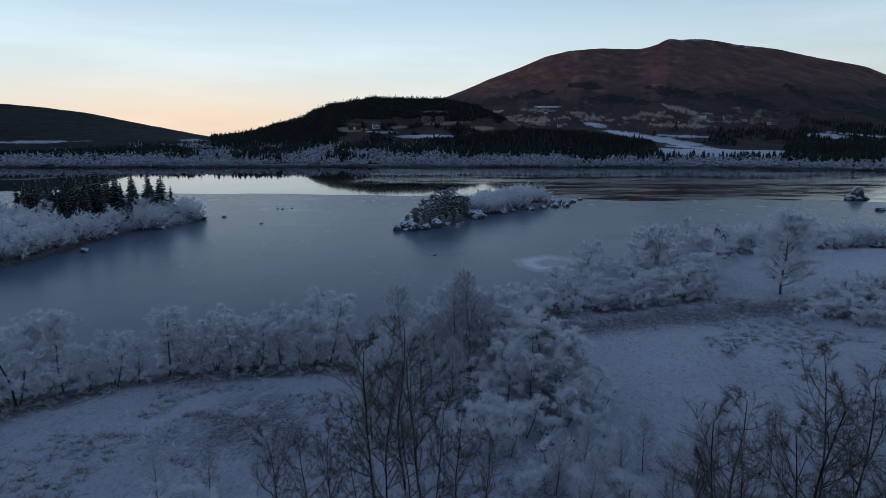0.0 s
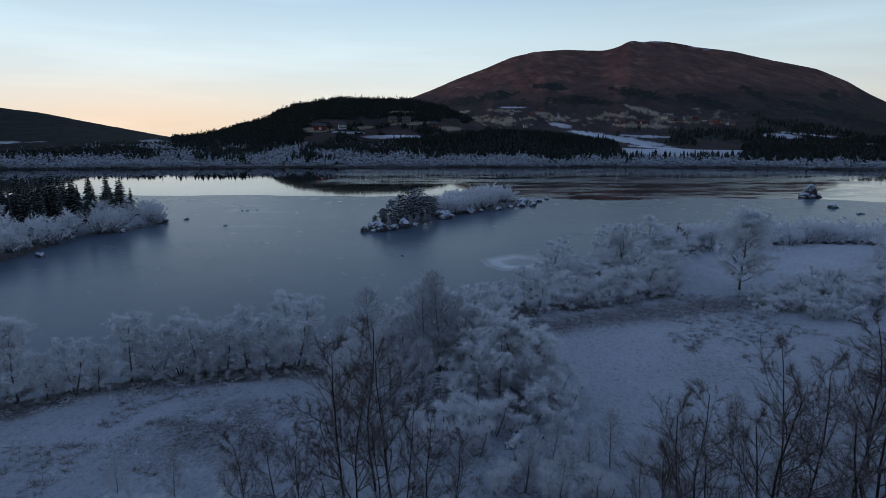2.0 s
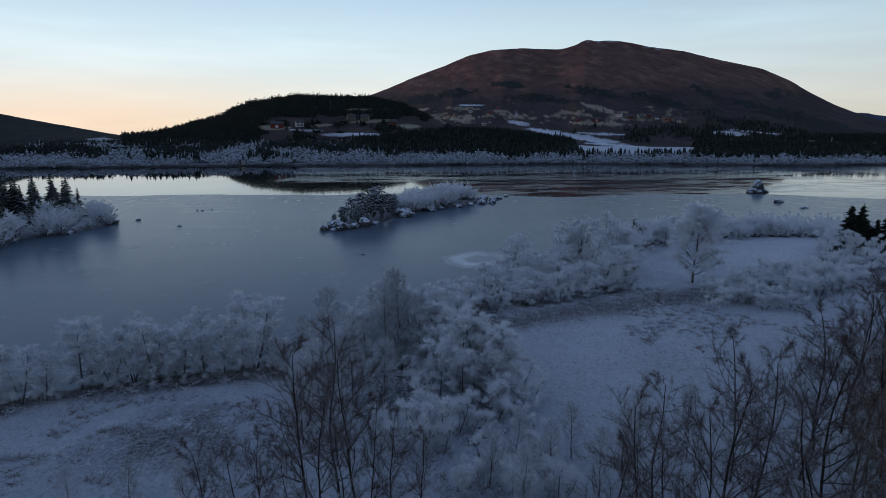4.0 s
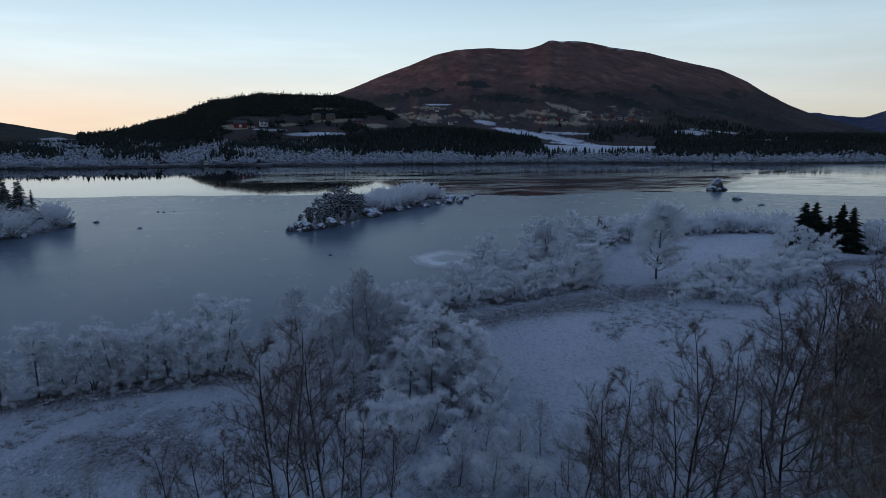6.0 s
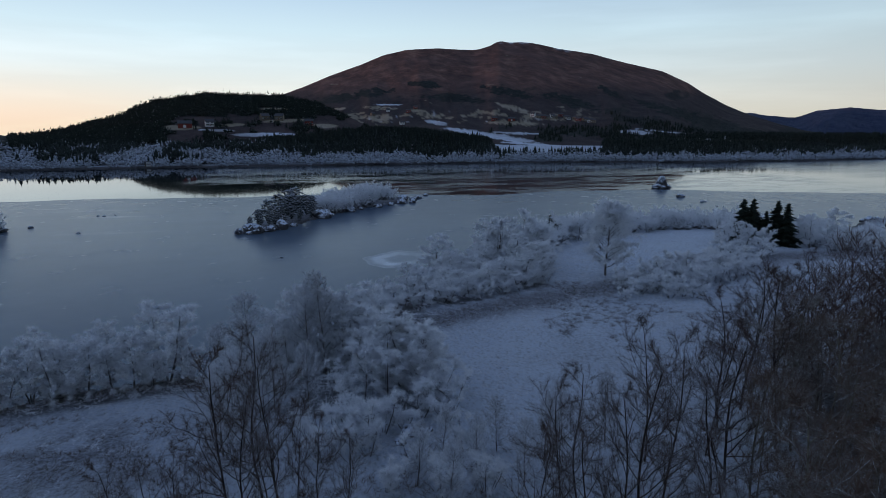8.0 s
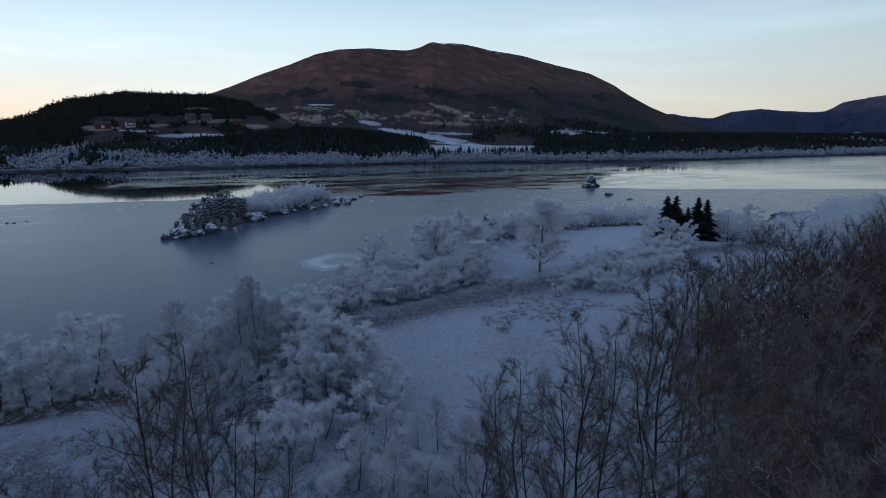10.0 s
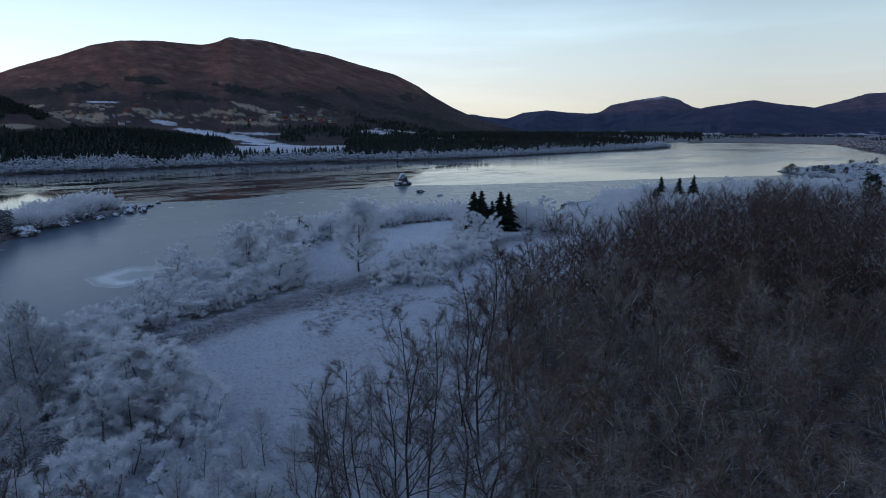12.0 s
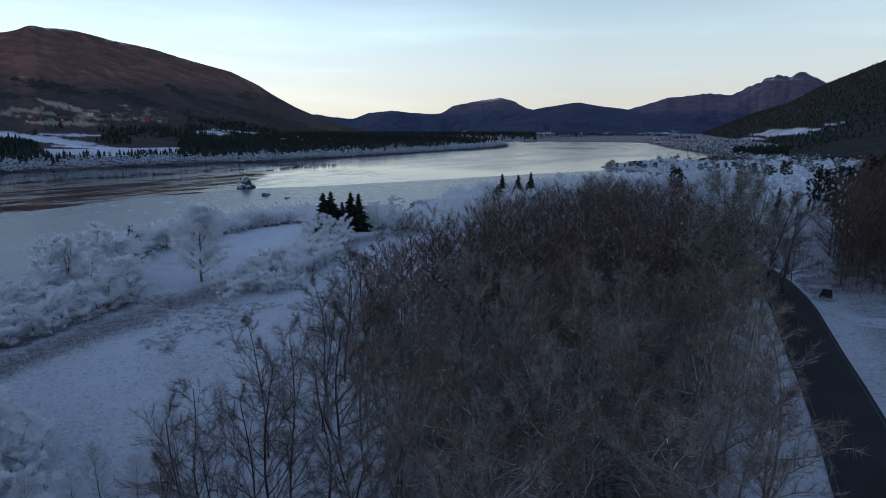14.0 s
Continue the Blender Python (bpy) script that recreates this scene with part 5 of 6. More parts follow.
# spreading birches at the edge of the wood
plant(bare_near, [(18, 19, 10), (24, 27.5, 11), (29, 31.5, 12), (34.5, 39, 11.5), (39.5, 42, 12.5), (46, 48.5, 11), (53, 52, 10), (61, 55.5, 10)], 84, (1.1, 1.4))
# the dense bare woodland between the fields and the road
wood_pts = scatter(WOOD, 3.5, 31, lambda x, y: math.hypot(x - 61, y - 13) > 6, 5.8)
plant(bare_birch, [(x, y, g0.uniform(8.5, 12.5)) for x, y in wood_pts if 17 < math.hypot(x, y) < 62], 12)
deep = [p for p in wood_pts if math.hypot(*p) >= 62] + scatter([(122, 34), (124, 52), (140, 60), (150, 56)], 3.4, 63)
across = scatter([(93, 3.0), (100, 5.0), (118, 6.5), (132, 2), (160, 4), (200, 8), (215, -30), (140, -40), (100, -24)], 3.2, 33)
thicket("bare_woodland", "tall dark leafless wood beside the side track", "woodland", BARES, on_land(across, [g0.uniform(11.0, 14.5) for p in across]), [M_BROWN_DIM, M_BROWN_DIM], 63, (0.9, 1.3))
under = scatter([(91, -6), (92, 2.5), (100, 4.5), (120, 6.5), (135, 2), (150, 3), (150, -8), (100, -8)], 2.4, 67)
thicket("bare_scrub", "dark leafless undergrowth at the wood's edge", "scrub", BARES, on_land(under, [g0.uniform(2.0, 4.5) for p in under]), [M_BROWN_DIM, M_BROWN_DIM], 67, (1.2, 1.8))
gap = scatter([(106, 13), (112, 19), (130, 28), (165, 26), (175, 12), (135, 8), (116, 8)], 3.0, 64)
thicket("bare_scrub", "half-frosted birch scrub at the road bend", "scrub", BARES, on_land(gap, [g0.uniform(4.0, 7.5) for p in gap]), [M_BARK, M_MIXED], 64, (1.0, 1.5))
thicket("bare_woodland", "dense leafless brown birch woodland along the road", "woodland", BARES, on_land(deep, [g0.uniform(8.5, 12.0) for p in deep]), [M_BROWN_DIM, M_BROWN_DIM], 13, (1.2, 1.6))
# frosted shrubs: field edges, the bay and the low shore
plant(rime_shrub, [(x, y, g0.uniform(2.6, 4.2)) for x, y in scatter([(50, 80), (58, 74), (72, 80), (84, 86), (82, 96), (66, 92), (54, 87)], 3.1, 34)], 15, (1.1, 1.5))
plant(rime_shrub, [(x, y, g0.uniform(3.0, 5.0)) for x, y in scatter([(60, 140), (70, 134), (90, 138), (112, 138), (112, 146), (90, 150), (66, 147)], 4.4, 35)], 16, (1.1, 1.5))
shore_row = scatter([(50, 120), (60, 128), (74, 135), (95, 140), (110, 138), (122, 128), (128, 118), (136, 122), (140, 130), (130, 146), (114, 156), (90, 158), (64, 149), (44, 132)], 3.4, 68)
thicket("frosted_scrub", "white frosted shrubs round the little bay", "scrub", BUSHES, on_land(shore_row, [g0.uniform(3.6, 6.4) for _ in shore_row]), [M_RIME_BARK, M_RIME], 68, (0.9, 1.2))
low = scatter([(84, 92), (112, 84), (140, 92), (180, 92), (230, 84), (290, 92), (330, 110), (330, 150), (250, 152), (190, 140), (158, 118), (132, 116), (104, 116), (92, 106)], 4.6, 36, lambda x, y: not (90 < x < 112 and 88 < y < 113))
thicket("frosted_scrub", "thick white frosted scrub on the low shore", "scrub", BUSHES, on_land(low, [g0.uniform(3.2, 5.6) for _ in low]), [M_RIME_BARK, M_RIME], 17, (1.0, 1.4))
mixed = scatter([(124, 26), (124, 40), (114, 56), (94, 62), (116, 80), (150, 88), (215, 76), (290, 86), (300, 60), (240, 44), (180, 30)], 4.8, 49)
thicket("frosted_scrub", "frosted birch scrub beyond the bare woodland", "scrub", BUSHES, on_land(mixed, [g0.uniform(3.0, 5.2) for _ in mixed]), [M_BARK, M_FAR_RIME], 29, (1.0, 1.4))
plant(rime_far, [(x, y, g0.uniform(4.5, 7.5)) for x, y in scatter([(110, 82), (150, 88), (215, 74), (290, 84), (240, 120), (190, 118), (140, 104)], 11, 37)], 18, (1.0, 1.3))

# low frosted growth under the shore trees and round the brook
plant(rime_shrub, [(x, y, g0.uniform(2.0, 3.6)) for x, y in scatter([(-62, 53), (-48, 60), (-33, 68), (-13, 71.5), (0, 74), (10, 82), (6, 84), (-12, 75), (-33, 72), (-50, 65)], 4.2, 44)], 24, (1.1, 1.5))
plant(rime_shrub, [(x, y, g0.uniform(2.6, 4.6)) for x, y in scatter([(10, 84), (16, 90), (30, 90), (46, 95), (52, 108), (50, 120), (40, 126), (28, 112), (18, 100)], 3.6, 45)], 25, (1.1, 1.5))
plant(rime_shrub, [(x, y, g0.uniform(2.4, 4.0)) for x, y in scatter([(-4, 62), (8, 60), (14, 56), (16, 66), (10, 76), (-4, 74)], 3.0, 46)], 26, (1.1, 1.4))
# open frosted heath with young pines beyond the woodland
heath = scatter([(226, 70), (300, 84), (330, 100), (400, 150), (470, 150), (484, 110), (470, 90), (500, 78), (560, 88), (640, 110), (640, -40), (300, -60), (230, 0)], 7.0, 47)
thicket("frosted_scrub", "low frosted scrub on the flat shore", "scrub", LUMPS, on_land(heath, [g0.uniform(1.8, 4.2) for _ in heath]), [M_BARK, M_FAR_RIME], 27, (1.0, 1.5))
pines = scatter([(300, 60), (400, 148), (470, 152), (486, 110), (470, 80), (560, 80), (600, 20), (480, 0), (300, 10)], 15, 48)
thicket("young_pines", "scattered dark young pines on the flat shore", "trees", PINES, on_land(pines, [g0.uniform(3.5, 7.0) for _ in pines]), [M_BARK, M_NEEDLE_RIME], 28, (1.0, 1.4))

# small pines on the rocky spit
plant(pine, [(405.6, 157.2, 5.7), (408.3, 155.9, 6.3), (404.7, 151.2, 4.3), (402.7, 144.8, 3.7), (405.8, 142.1, 4.9), (404.9, 138.7, 5.5), (402.2, 134.3, 5.8), (397.5, 129.3, 4.5), (396.5, 122.4, 5.6), (385.1, 108.2, 3.9), (396.9, 102.9, 3.2), (394.0, 93.8, 4.2), (404.5, 93.0, 3.5), (391.2, 83.4, 4.1), (387.2, 78.0, 5.0), (383.2, 72.6, 5.6), (378.9, 68.1, 4.4)], 81, (1.1, 1.5))
bushes = scatter([(384, 118), (392, 142), (420, 168), (468, 160), (488, 130), (478, 100), (440, 90), (400, 96)], 4.2, 65)
thicket("frosted_scrub", "snowy low bushes on the rocky spit", "scrub", LUMPS, on_land(bushes, [g0.uniform(1.2, 2.8) for _ in bushes]), [M_BARK, M_FAR_RIME], 65, (1.1, 1.7))

# ---- islands ----
plant(rime_pine, [(-11, 182, 3.6), (-8, 183, 5.0), (-4, 185, 5.6), (-1.5, 188, 6.6), (1, 193, 7.8), (4, 198, 7.4), (-6, 189, 7.0), (-3, 193, 8.2), (6, 202, 7.0), (8, 206, 5.6), (-9, 187, 4.6), (2.5, 203, 8.4), (0, 198, 8.6), (-11.5, 185, 2.6), (7.5, 200, 4.4), (3.5, 192.5, 3.6), (-5.5, 182.5, 3.0)], 19, (0.95, 1.3))
isle = scatter([(8, 208), (14, 207), (24, 219), (38, 231), (44, 239), (38, 246), (26, 243), (14, 230)], 3.0, 38)
thicket("frosted_scrub", "white frosted shrubs on the rocky island", "scrub", BUSHES, on_land(isle, [g0.uniform(4.0, 6.2) for _ in isle]), [M_RIME_BARK, M_RIME], 20, (1.0, 1.4))
west = scatter([(-240, 144), (-188, 110), (-140, 106), (-104, 118), (-96, 130), (-93, 145), (-94, 169), (-84, 182), (-80, 197), (-92, 207), (-110, 190), (-130, 190), (-200, 200)], 4.2, 39, lambda x, y: not (-142 < x < -99 and 168 < y < 203))
thicket("frosted_scrub", "white frosted thicket on the wooded point", "scrub", BUSHES, on_land(west, [g0.uniform(3.0, 8.0) for _ in west]), [M_RIME_BARK, M_RIME], 21, (1.0, 1.4))
plant(rime_far, [(x, y, g0.uniform(6.0, 9.0)) for x, y in scatter([(-160, 130), (-140, 122), (-112, 130), (-106, 150), (-110, 170), (-150, 180), (-170, 170)], 10, 40)], 22, (1.1, 1.4))
plant(rime_spruce, [(x, y, g0.uniform(8.0, 14.5)) for x, y in scatter([(-146, 212), (-134, 186), (-118, 172), (-101, 168), (-98, 178), (-91, 188), (-91, 202), (-108, 214), (-138, 219)], 4.8, 41)] + [(-152, 200, 9.0), (-158, 206, 10.5), (-170, 208, 11.5), (-150, 208, 10.0)], 23, (0.9, 1.15))
for k in (rime_birch, rime_mid, rime_far, bare_near, half_birch, rime_shrub, bare_birch, spruce, rime_spruce, pine, rime_pine, tall_pine, big_tree):
    drop_unused(k)

# ---- far shore ----
def far_points(count, az, rr, seed, test=None):
    g = np.random.default_rng(seed)
    a, r = np.radians(g.uniform(*az, count)), np.sqrt(g.uniform(rr[0] ** 2, rr[1] ** 2, count))
    x, y = r * np.sin(a), r * np.cos(a)
    z, d, wet, rd = land(x, y)
    ok = ~wet & ((y > 300) | (x > 620))
    if test is not None:
        ok &= test(np.degrees(a), r, d, x, y)
    return np.stack([x, y, g.uniform(0.75, 1.2, count), z], -1)[ok], d[ok]


def with_height(rows, h):
    rows = rows.copy()
    rows[:, 2] *= h
    return rows


def open_field(A, d):
    return (A > 19) & (A < 30.5) & (d > 46)


edge, _ = far_points(42000, (-42, 64), (440, 960), 401, lambda A, r, d, x, y: (d < 34 + 16 * vnoise(x, y, 40, 61)) & ~((A > 58) & (y < 330)))
thicket("frosted_woodland", "band of frosted birches along the far shore", "woodland", FAR_BIRCH, with_height(edge[:2600], 6.0), [M_BARK, M_SHORE], 51, (0.9, 1.3))
back, bd = far_points(34000, (-42, 64), (455, 760), 402, lambda A, r, d, x, y: (d > 14) & (d < 240) & ~open_field(A + 1.6 * vnoise(x, y, 35, 65), d + 14 * vnoise(x, y, 25, 66)))
pick = np.random.default_rng(5).random(len(back))
n1 = vnoise(back[:, 0], back[:, 1], 45, 64)
bearing = np.degrees(np.arctan2(back[:, 0], back[:, 1])) + 2.0 * n1
dark = bd + 22 * n1 + 40 * (pick - 0.5) > np.interp(bearing, [-40, -12, -4, 0, 3, 17, 20, 24, 40], [190, 190, 150, 90, 78, 78, 60, 60, 60])
front = back[~dark]
clumps = vnoise(front[:, 0], front[:, 1] * 0.6, 26, 69) + 0.5 * vnoise(front[:, 0], front[:, 1], 9, 70)
leafy = (clumps < 0.1) & ((bearing[~dark] < 1) | (bd[~dark] < 32))
conifers, birches = front[(clumps > -0.05) | ~leafy], front[leafy]
thicket("spruce_forest", "dark spruce plantation behind the far shore", "forest", CONES, with_height(back[dark][:4200], 9.0), [M_BARK, M_NEEDLE], 52, (1.0, 1.5))
thicket("spruce_forest", "frost-dusted spruces above the far shore", "forest", CONES, with_height(conifers[:3200], 9.0), [M_BARK, M_NEEDLE_FAR], 53, (1.0, 1.5))
thicket("frosted_woodland", "frosted birches among the far spruces", "woodland", FAR_BIRCH, with_height(birches[:2800], 7.6), [M_BARK, M_SHORE], 69, (0.9, 1.3))


east, _ = far_points(9000, (72, 85), (560, 1150), 403, lambda A, r, d, x, y: (x > 560) & (vnoise(x, y, 50, 67) > -0.5))
thicket("frosted_woodland", "frosted scrub on the shore at the end of the lake", "woodland", LUMPS, with_height(east[:2800], 4.0), [M_BARK, M_SHORE], 58, (1.1, 1.7))
square, _ = far_points(9000, (79.0, 83.2), (600, 690), 406, lambda A, r, d, x, y: d > 12)
thicket("spruce_forest", "small dark spruce plantation at the end of the lake", "forest", CONES, with_height(square[:420], 9.0), [M_BARK, M_NEEDLE], 59)


tip, _ = far_points(9000, (40, 60), (600, 1050), 404, lambda A, r, d, x, y: (d > 22) & (x < 900))
thicket("spruce_forest", "dark pine and spruce wood on the long point", "forest", CONES + PINES, with_height(tip[:1800], 7.0), [M_BARK, M_NEEDLE], 60)
plain, _ = far_points(9000, (35, 62), (760, 1720), 407, lambda A, r, d, x, y: d > 15)
thicket("spruce_forest", "dark forest on the plain below the mountain", "forest", CONES, with_height(plain[:1900], 8.0), [M_BARK, M_NEEDLE], 70, (1.3, 2.0))
end, _ = far_points(9000, (57, 76), (1090, 1500), 405, lambda A, r, d, x, y: (d > 4) & (vnoise(x, y, 90, 68) > 0.15))
thicket("spruce_forest", "dark trees on the plain at the end of the lake", "forest", CONES, with_height(end[:800], 4.5), [M_BARK, M_NEEDLE], 61)


def slope_rows(func, count, az, rr, seed, size, key="conifer", floor=0.5):
    g = np.random.default_rng(seed)
    A, R = g.uniform(*az, count), np.sqrt(g.uniform(rr[0] ** 2, rr[1] ** 2, count))
    X, Y = R * np.sin(np.radians(A)), R * np.cos(np.radians(A))
    z, masks = func(X, Y, A, R)
    ok = masks[key] * np.ones(count) > floor
    return np.stack([X, Y, g.uniform(*size, count), z - 0.3], -1)[ok]


thicket("spruce_forest", "dark spruce forest on the low hill", "forest", CONES + FOREST_LUMPS, slope_rows(hill_func, 11000, (-21, 10), (620, 985), 411, (3.5, 7)), [M_BARK, M_NEEDLE], 54)
thicket("spruce_forest", "dark spruce woods at the mountain foot", "forest", CONES, slope_rows(main_func, 5500, (0, 50), (680, 1400), 412, (5, 10)), [M_BARK, M_NEEDLE], 55)
thicket("spruce_forest", "dark forest on the valley side", "forest", CONES, slope_rows(slope_func, 6500, (76, 94), (600, 1905), 413, (3.0, 5.5)), [M_BARK, M_NEEDLE], 56)


# ---- road ----
def asphalt_material():
    m = Mat("asphalt", 0.75, 0.25)
    fine, mid = m.noise(9.0, 5, 0.7), m.noise(0.25, 4)
    col = m.ramp(fine, [(0.3, (0.008, 0.008, 0.009)), (0.7, (0.019, 0.019, 0.020))])
    m.base(m.mix(m.math("MULTIPLY", m.grey(mid, 0.45, 0.75), 0.35), col, (0.055, 0.056, 0.060))).bump(fine, 0.01)
    return m.m


def plain_material(name, a, b, scale=3.0, rough=0.8):
    m = Mat(name, rough)
    m.base(m.ramp(m.noise(scale, 4), [(0.3, a), (0.7, b)]))
    return m.m


def rock_material():
    m = Mat("snowy_rock", 0.9, 0.2)
    n, f = m.noise(1.3, 5, 0.6), m.noise(6.0, 4)
    col = m.ramp(n, [(0.3, (0.035, 0.033, 0.034)), (0.7, (0.13, 0.12, 0.12))])
    m.base(m.mix(m.math("MULTIPLY", m.up(0.25, 0.6), m.grey(n, 0.36, 0.50)), col, SNOW)).bump(f, 0.08)
    return m.m


M_ASPHALT, M_ROCK = asphalt_material(), rock_material()
M_LINE = plain_material("worn_road_paint", (0.03, 0.03, 0.03), (0.12, 0.12, 0.12), 2.0)


def ribbon(line, lo, hi, z, thick=0.0):
    """A strip of mesh along a plan line, from lo to hi metres to its left."""
    p = np.array(line)
    d = unit(np.gradient(p, axis=0))
    nrm = np.stack([-d[:, 1], d[:, 0]], -1)
    cols = [p + nrm * lo, p + nrm * hi]
    n = len(p)
    zz = np.full((n, 1), z)
    V = np.concatenate([np.concatenate([c, zz], 1) for c in cols] + ([np.concatenate([c, zz - thick], 1) for c in cols] if thick else []))
    F = []
    for i in range(n - 1):
        F.append((i, i + 1, n + i + 1, n + i))
        if thick:
            F.append((i + 2 * n, i, i + n, i + 3 * n) if i == 0 else (i, i + 2 * n, i + 1 + 2 * n, i + 1))
            F.append((n + i, n + i + 1, 3 * n + i + 1, 3 * n + i))
    F = [f[::-1] for f in F]
    return V, F


road = tagged(new("road", mesh("road", *ribbon(ROAD_LINE, -ROAD_HALF, ROAD_HALF, ROAD_Z + 0.03, 0.25), [M_ASPHALT])), "dark narrow asphalt road, clear of snow", "road", kind="structure")
for lo, hi in ((-2.42, -2.33), (2.33, 2.42)):
    part("edge_line", mesh("edge_line", *ribbon(ROAD_LINE, lo, hi, ROAD_Z + 0.036), [M_LINE]), road, "worn pale edge line")


# ---- rocks ----
def boulder(seed):
    bm = bmesh.new()
    bmesh.ops.create_icosphere(bm, subdivisions=3, radius=1.0)
    off = Vector((seed * 7.3, seed * 3.1, seed * 5.7))
    for v in bm.verts:
        n = v.co.normalized()
        k = 1 + 0.35 * noise.noise(n * 1.1 + off) + 0.16 * noise.noise(n * 2.7 + off)
        v.co = Vector((n.x * k * 1.1, n.y * k * 0.9, max(-0.35, n.z * k * 0.85)))
    me = bpy.data.meshes.new("boulder")
    bm.to_mesh(me)
    bm.free()
    me.materials.append(M_ROCK)
    return me


BOULDERS = [boulder(i + 1) for i in range(5)]


def rocks(rows, group, seed, label="grey lakeside boulder capped with snow"):
    g = random.Random(seed)
    for x, y, s, *tall in rows:
        ob = new("boulder", BOULDERS[g.randrange(5)])
        z = float(land(np.array([x], float), np.array([y], float))[0][0])
        base = max(z, 0.0)
        ob.matrix_basis = Matrix.Translation((x, y, base + 0.1 * s)) @ Matrix.Rotation(g.uniform(0, 6.28), 4, "Z") @ Matrix.Diagonal((s * g.uniform(0.85, 1.15), s, s * (tall[0] if tall else g.uniform(0.8, 1.2)), 1))
        tagged(ob, label, "rock", group)


rocks([(178.6, 256, 3.0, 1.9), (181.2, 256.5, 2.6, 1.1), (175.9, 255, 2.4, 1.0), (178.0, 253.5, 2.0, 0.7), (183.4, 256, 1.0), (164, 221, 1.5), (166, 221.5, 1.0), (162, 204, 0.8), (163.6, 204, 0.5)], "rocks off the shore", 1)
rocks([(-59, 190, 0.6), (-61, 224, 0.6), (-63, 224.5, 0.4), (-58, 226, 0.35), (-2, 142, 0.35), (-90, 146, 1.1), (-76, 204, 0.8), (-81, 198, 1.2), (-86, 180, 1.0), (-97, 160, 1.0), (-99, 140, 1.2)], "rocks off the wooded point", 2)
rocks([(-14, 177.5, 1.4), (-11, 176.5, 1.1), (-9, 177.4, 2.1), (-5.5, 180, 1.6), (-2, 183, 2.2), (1.5, 187, 1.2), (-11, 181, 1.9), (11, 201.8, 2.9), (14.5, 205.5, 0.9), (22, 214, 2.0), (26, 217.5, 1.0),
       (33, 222.5, 1.5), (39, 227.5, 1.2), (44, 232, 1.9), (48.5, 232.5, 1.6), (46, 240, 2.2), (50, 240, 1.7), (54, 246, 1.3), (59, 254, 1.0)], "rocks of the island", 3)
rocks([(180, 148, 0.9), (182.5, 149, 1.2), (185, 150, 0.8), (177, 147, 0.7), (188, 151, 0.9)], "rocks off the shore", 4)
rocks([(9.6, 48.6, 0.9), (11, 48.2, 0.7), (8.6, 47.2, 0.6)], "rocks in the thicket", 5, "low frosted boulder among shrubs")


# ---- patch of broken and refrozen ice off the brook ----
def ring_ice():
    n, rr = 72, np.linspace(0.0, 1.0, 26)
    a = np.linspace(0, 2 * np.pi, n, endpoint=False)
    A, R = np.meshgrid(a, rr)
    wob = 1 + 0.10 * np.sin(2 * A + 0.6) + 0.06 * np.sin(5 * A) + 0.04 * np.sin(9 * A + 1)
    X, Y = 25 + 8.2 * R * wob * np.cos(A), 134 + 8.8 * R * wob * np.sin(A)
    i = np.arange(A.size).reshape(A.shape)
    f = np.stack([i[:-1], np.roll(i[:-1], -1, 1), np.roll(i[1:], -1, 1), i[1:]], -1).reshape(-1, 4)
    me = mesh("ice_patch", np.stack([X, Y, np.full(X.shape, 0.036)], -1).reshape(-1, 3), f, [M_ICE])
    w = np.exp(-((R - 0.97) / 0.035) ** 2) * 0.5 + np.exp(-((R - 0.62) / 0.16) ** 2) * (1.1 + 0.4 * np.cos(A - 2.2)) + 0.25
    attribute(me, "white", np.clip(w, 0, 1).ravel())
    return tagged(new("ice_patch", me), "pale ring of refrozen ice by the shore", "ice", kind="structure")


ring_ice()

# ---- frosted grass tussocks ----
def tuft(seed):
    g = np.random.default_rng(seed)
    k = 14
    d = unit(g.normal(size=(k, 3)) * np.array([0.6, 0.6, 0.2]) + np.array([0, 0, 0.8]))
    b = g.normal(size=(k, 3)) * np.array([0.10, 0.10, 0.0])
    return [spikes(b, b + d * g.uniform(0.3, 0.65, (k, 1)), np.full(k, 0.022))]


M_STRAW = twig_material("frosted_straw", (0.15, 0.11, 0.08), (0.66, 0.68, 0.74), 0.40)
TUFTS = [(tuft(500 + i), 0.6) for i in range(4)]


def tuft_rows(count, box, seed, want):
    g = np.random.default_rng(seed)
    x, y = g.uniform(box[0], box[1], count), g.uniform(box[2], box[3], count)
    z, d, wet, rd = land(x, y)
    ok = ~wet & (rd > 3.6) & want(x, y, d, g.random(count))
    return np.stack([x, y, g.uniform(0.3, 0.75, count), z - 0.02], -1)[ok]


patchy = tuft_rows(15000, (-60, 60, 30, 125), 601, lambda x, y, d, u: (vnoise(x, y, 5, 71) * 0.5 + vnoise(x, y, 16, 72) > 0.42) | (np.exp(-((x + 17) / 10) ** 2 - ((y - 52) / 8) ** 2) * (0.6 + vnoise(x, y, 2.5, 73)) > 0.32))
thicket("grass_tussocks", "frosted straw-coloured tussocks in the snowy field", "grass", TUFTS, patchy, [M_STRAW], 61, (1.0, 1.8))
# short frosted grass that breaks through the thin snow
def sprig(seed):
    g = np.random.default_rng(seed)
    k = 8
    b = g.normal(size=(k, 3)) * np.array([0.16, 0.10, 0.0])
    d = unit(g.normal(size=(k, 3)) * np.array([0.7, 0.7, 0.15]) + np.array([0, 0, 0.6]))
    return [blades(b, b + d * g.uniform(0.18, 0.40, (k, 1)), np.full(k, 0.035), g)]


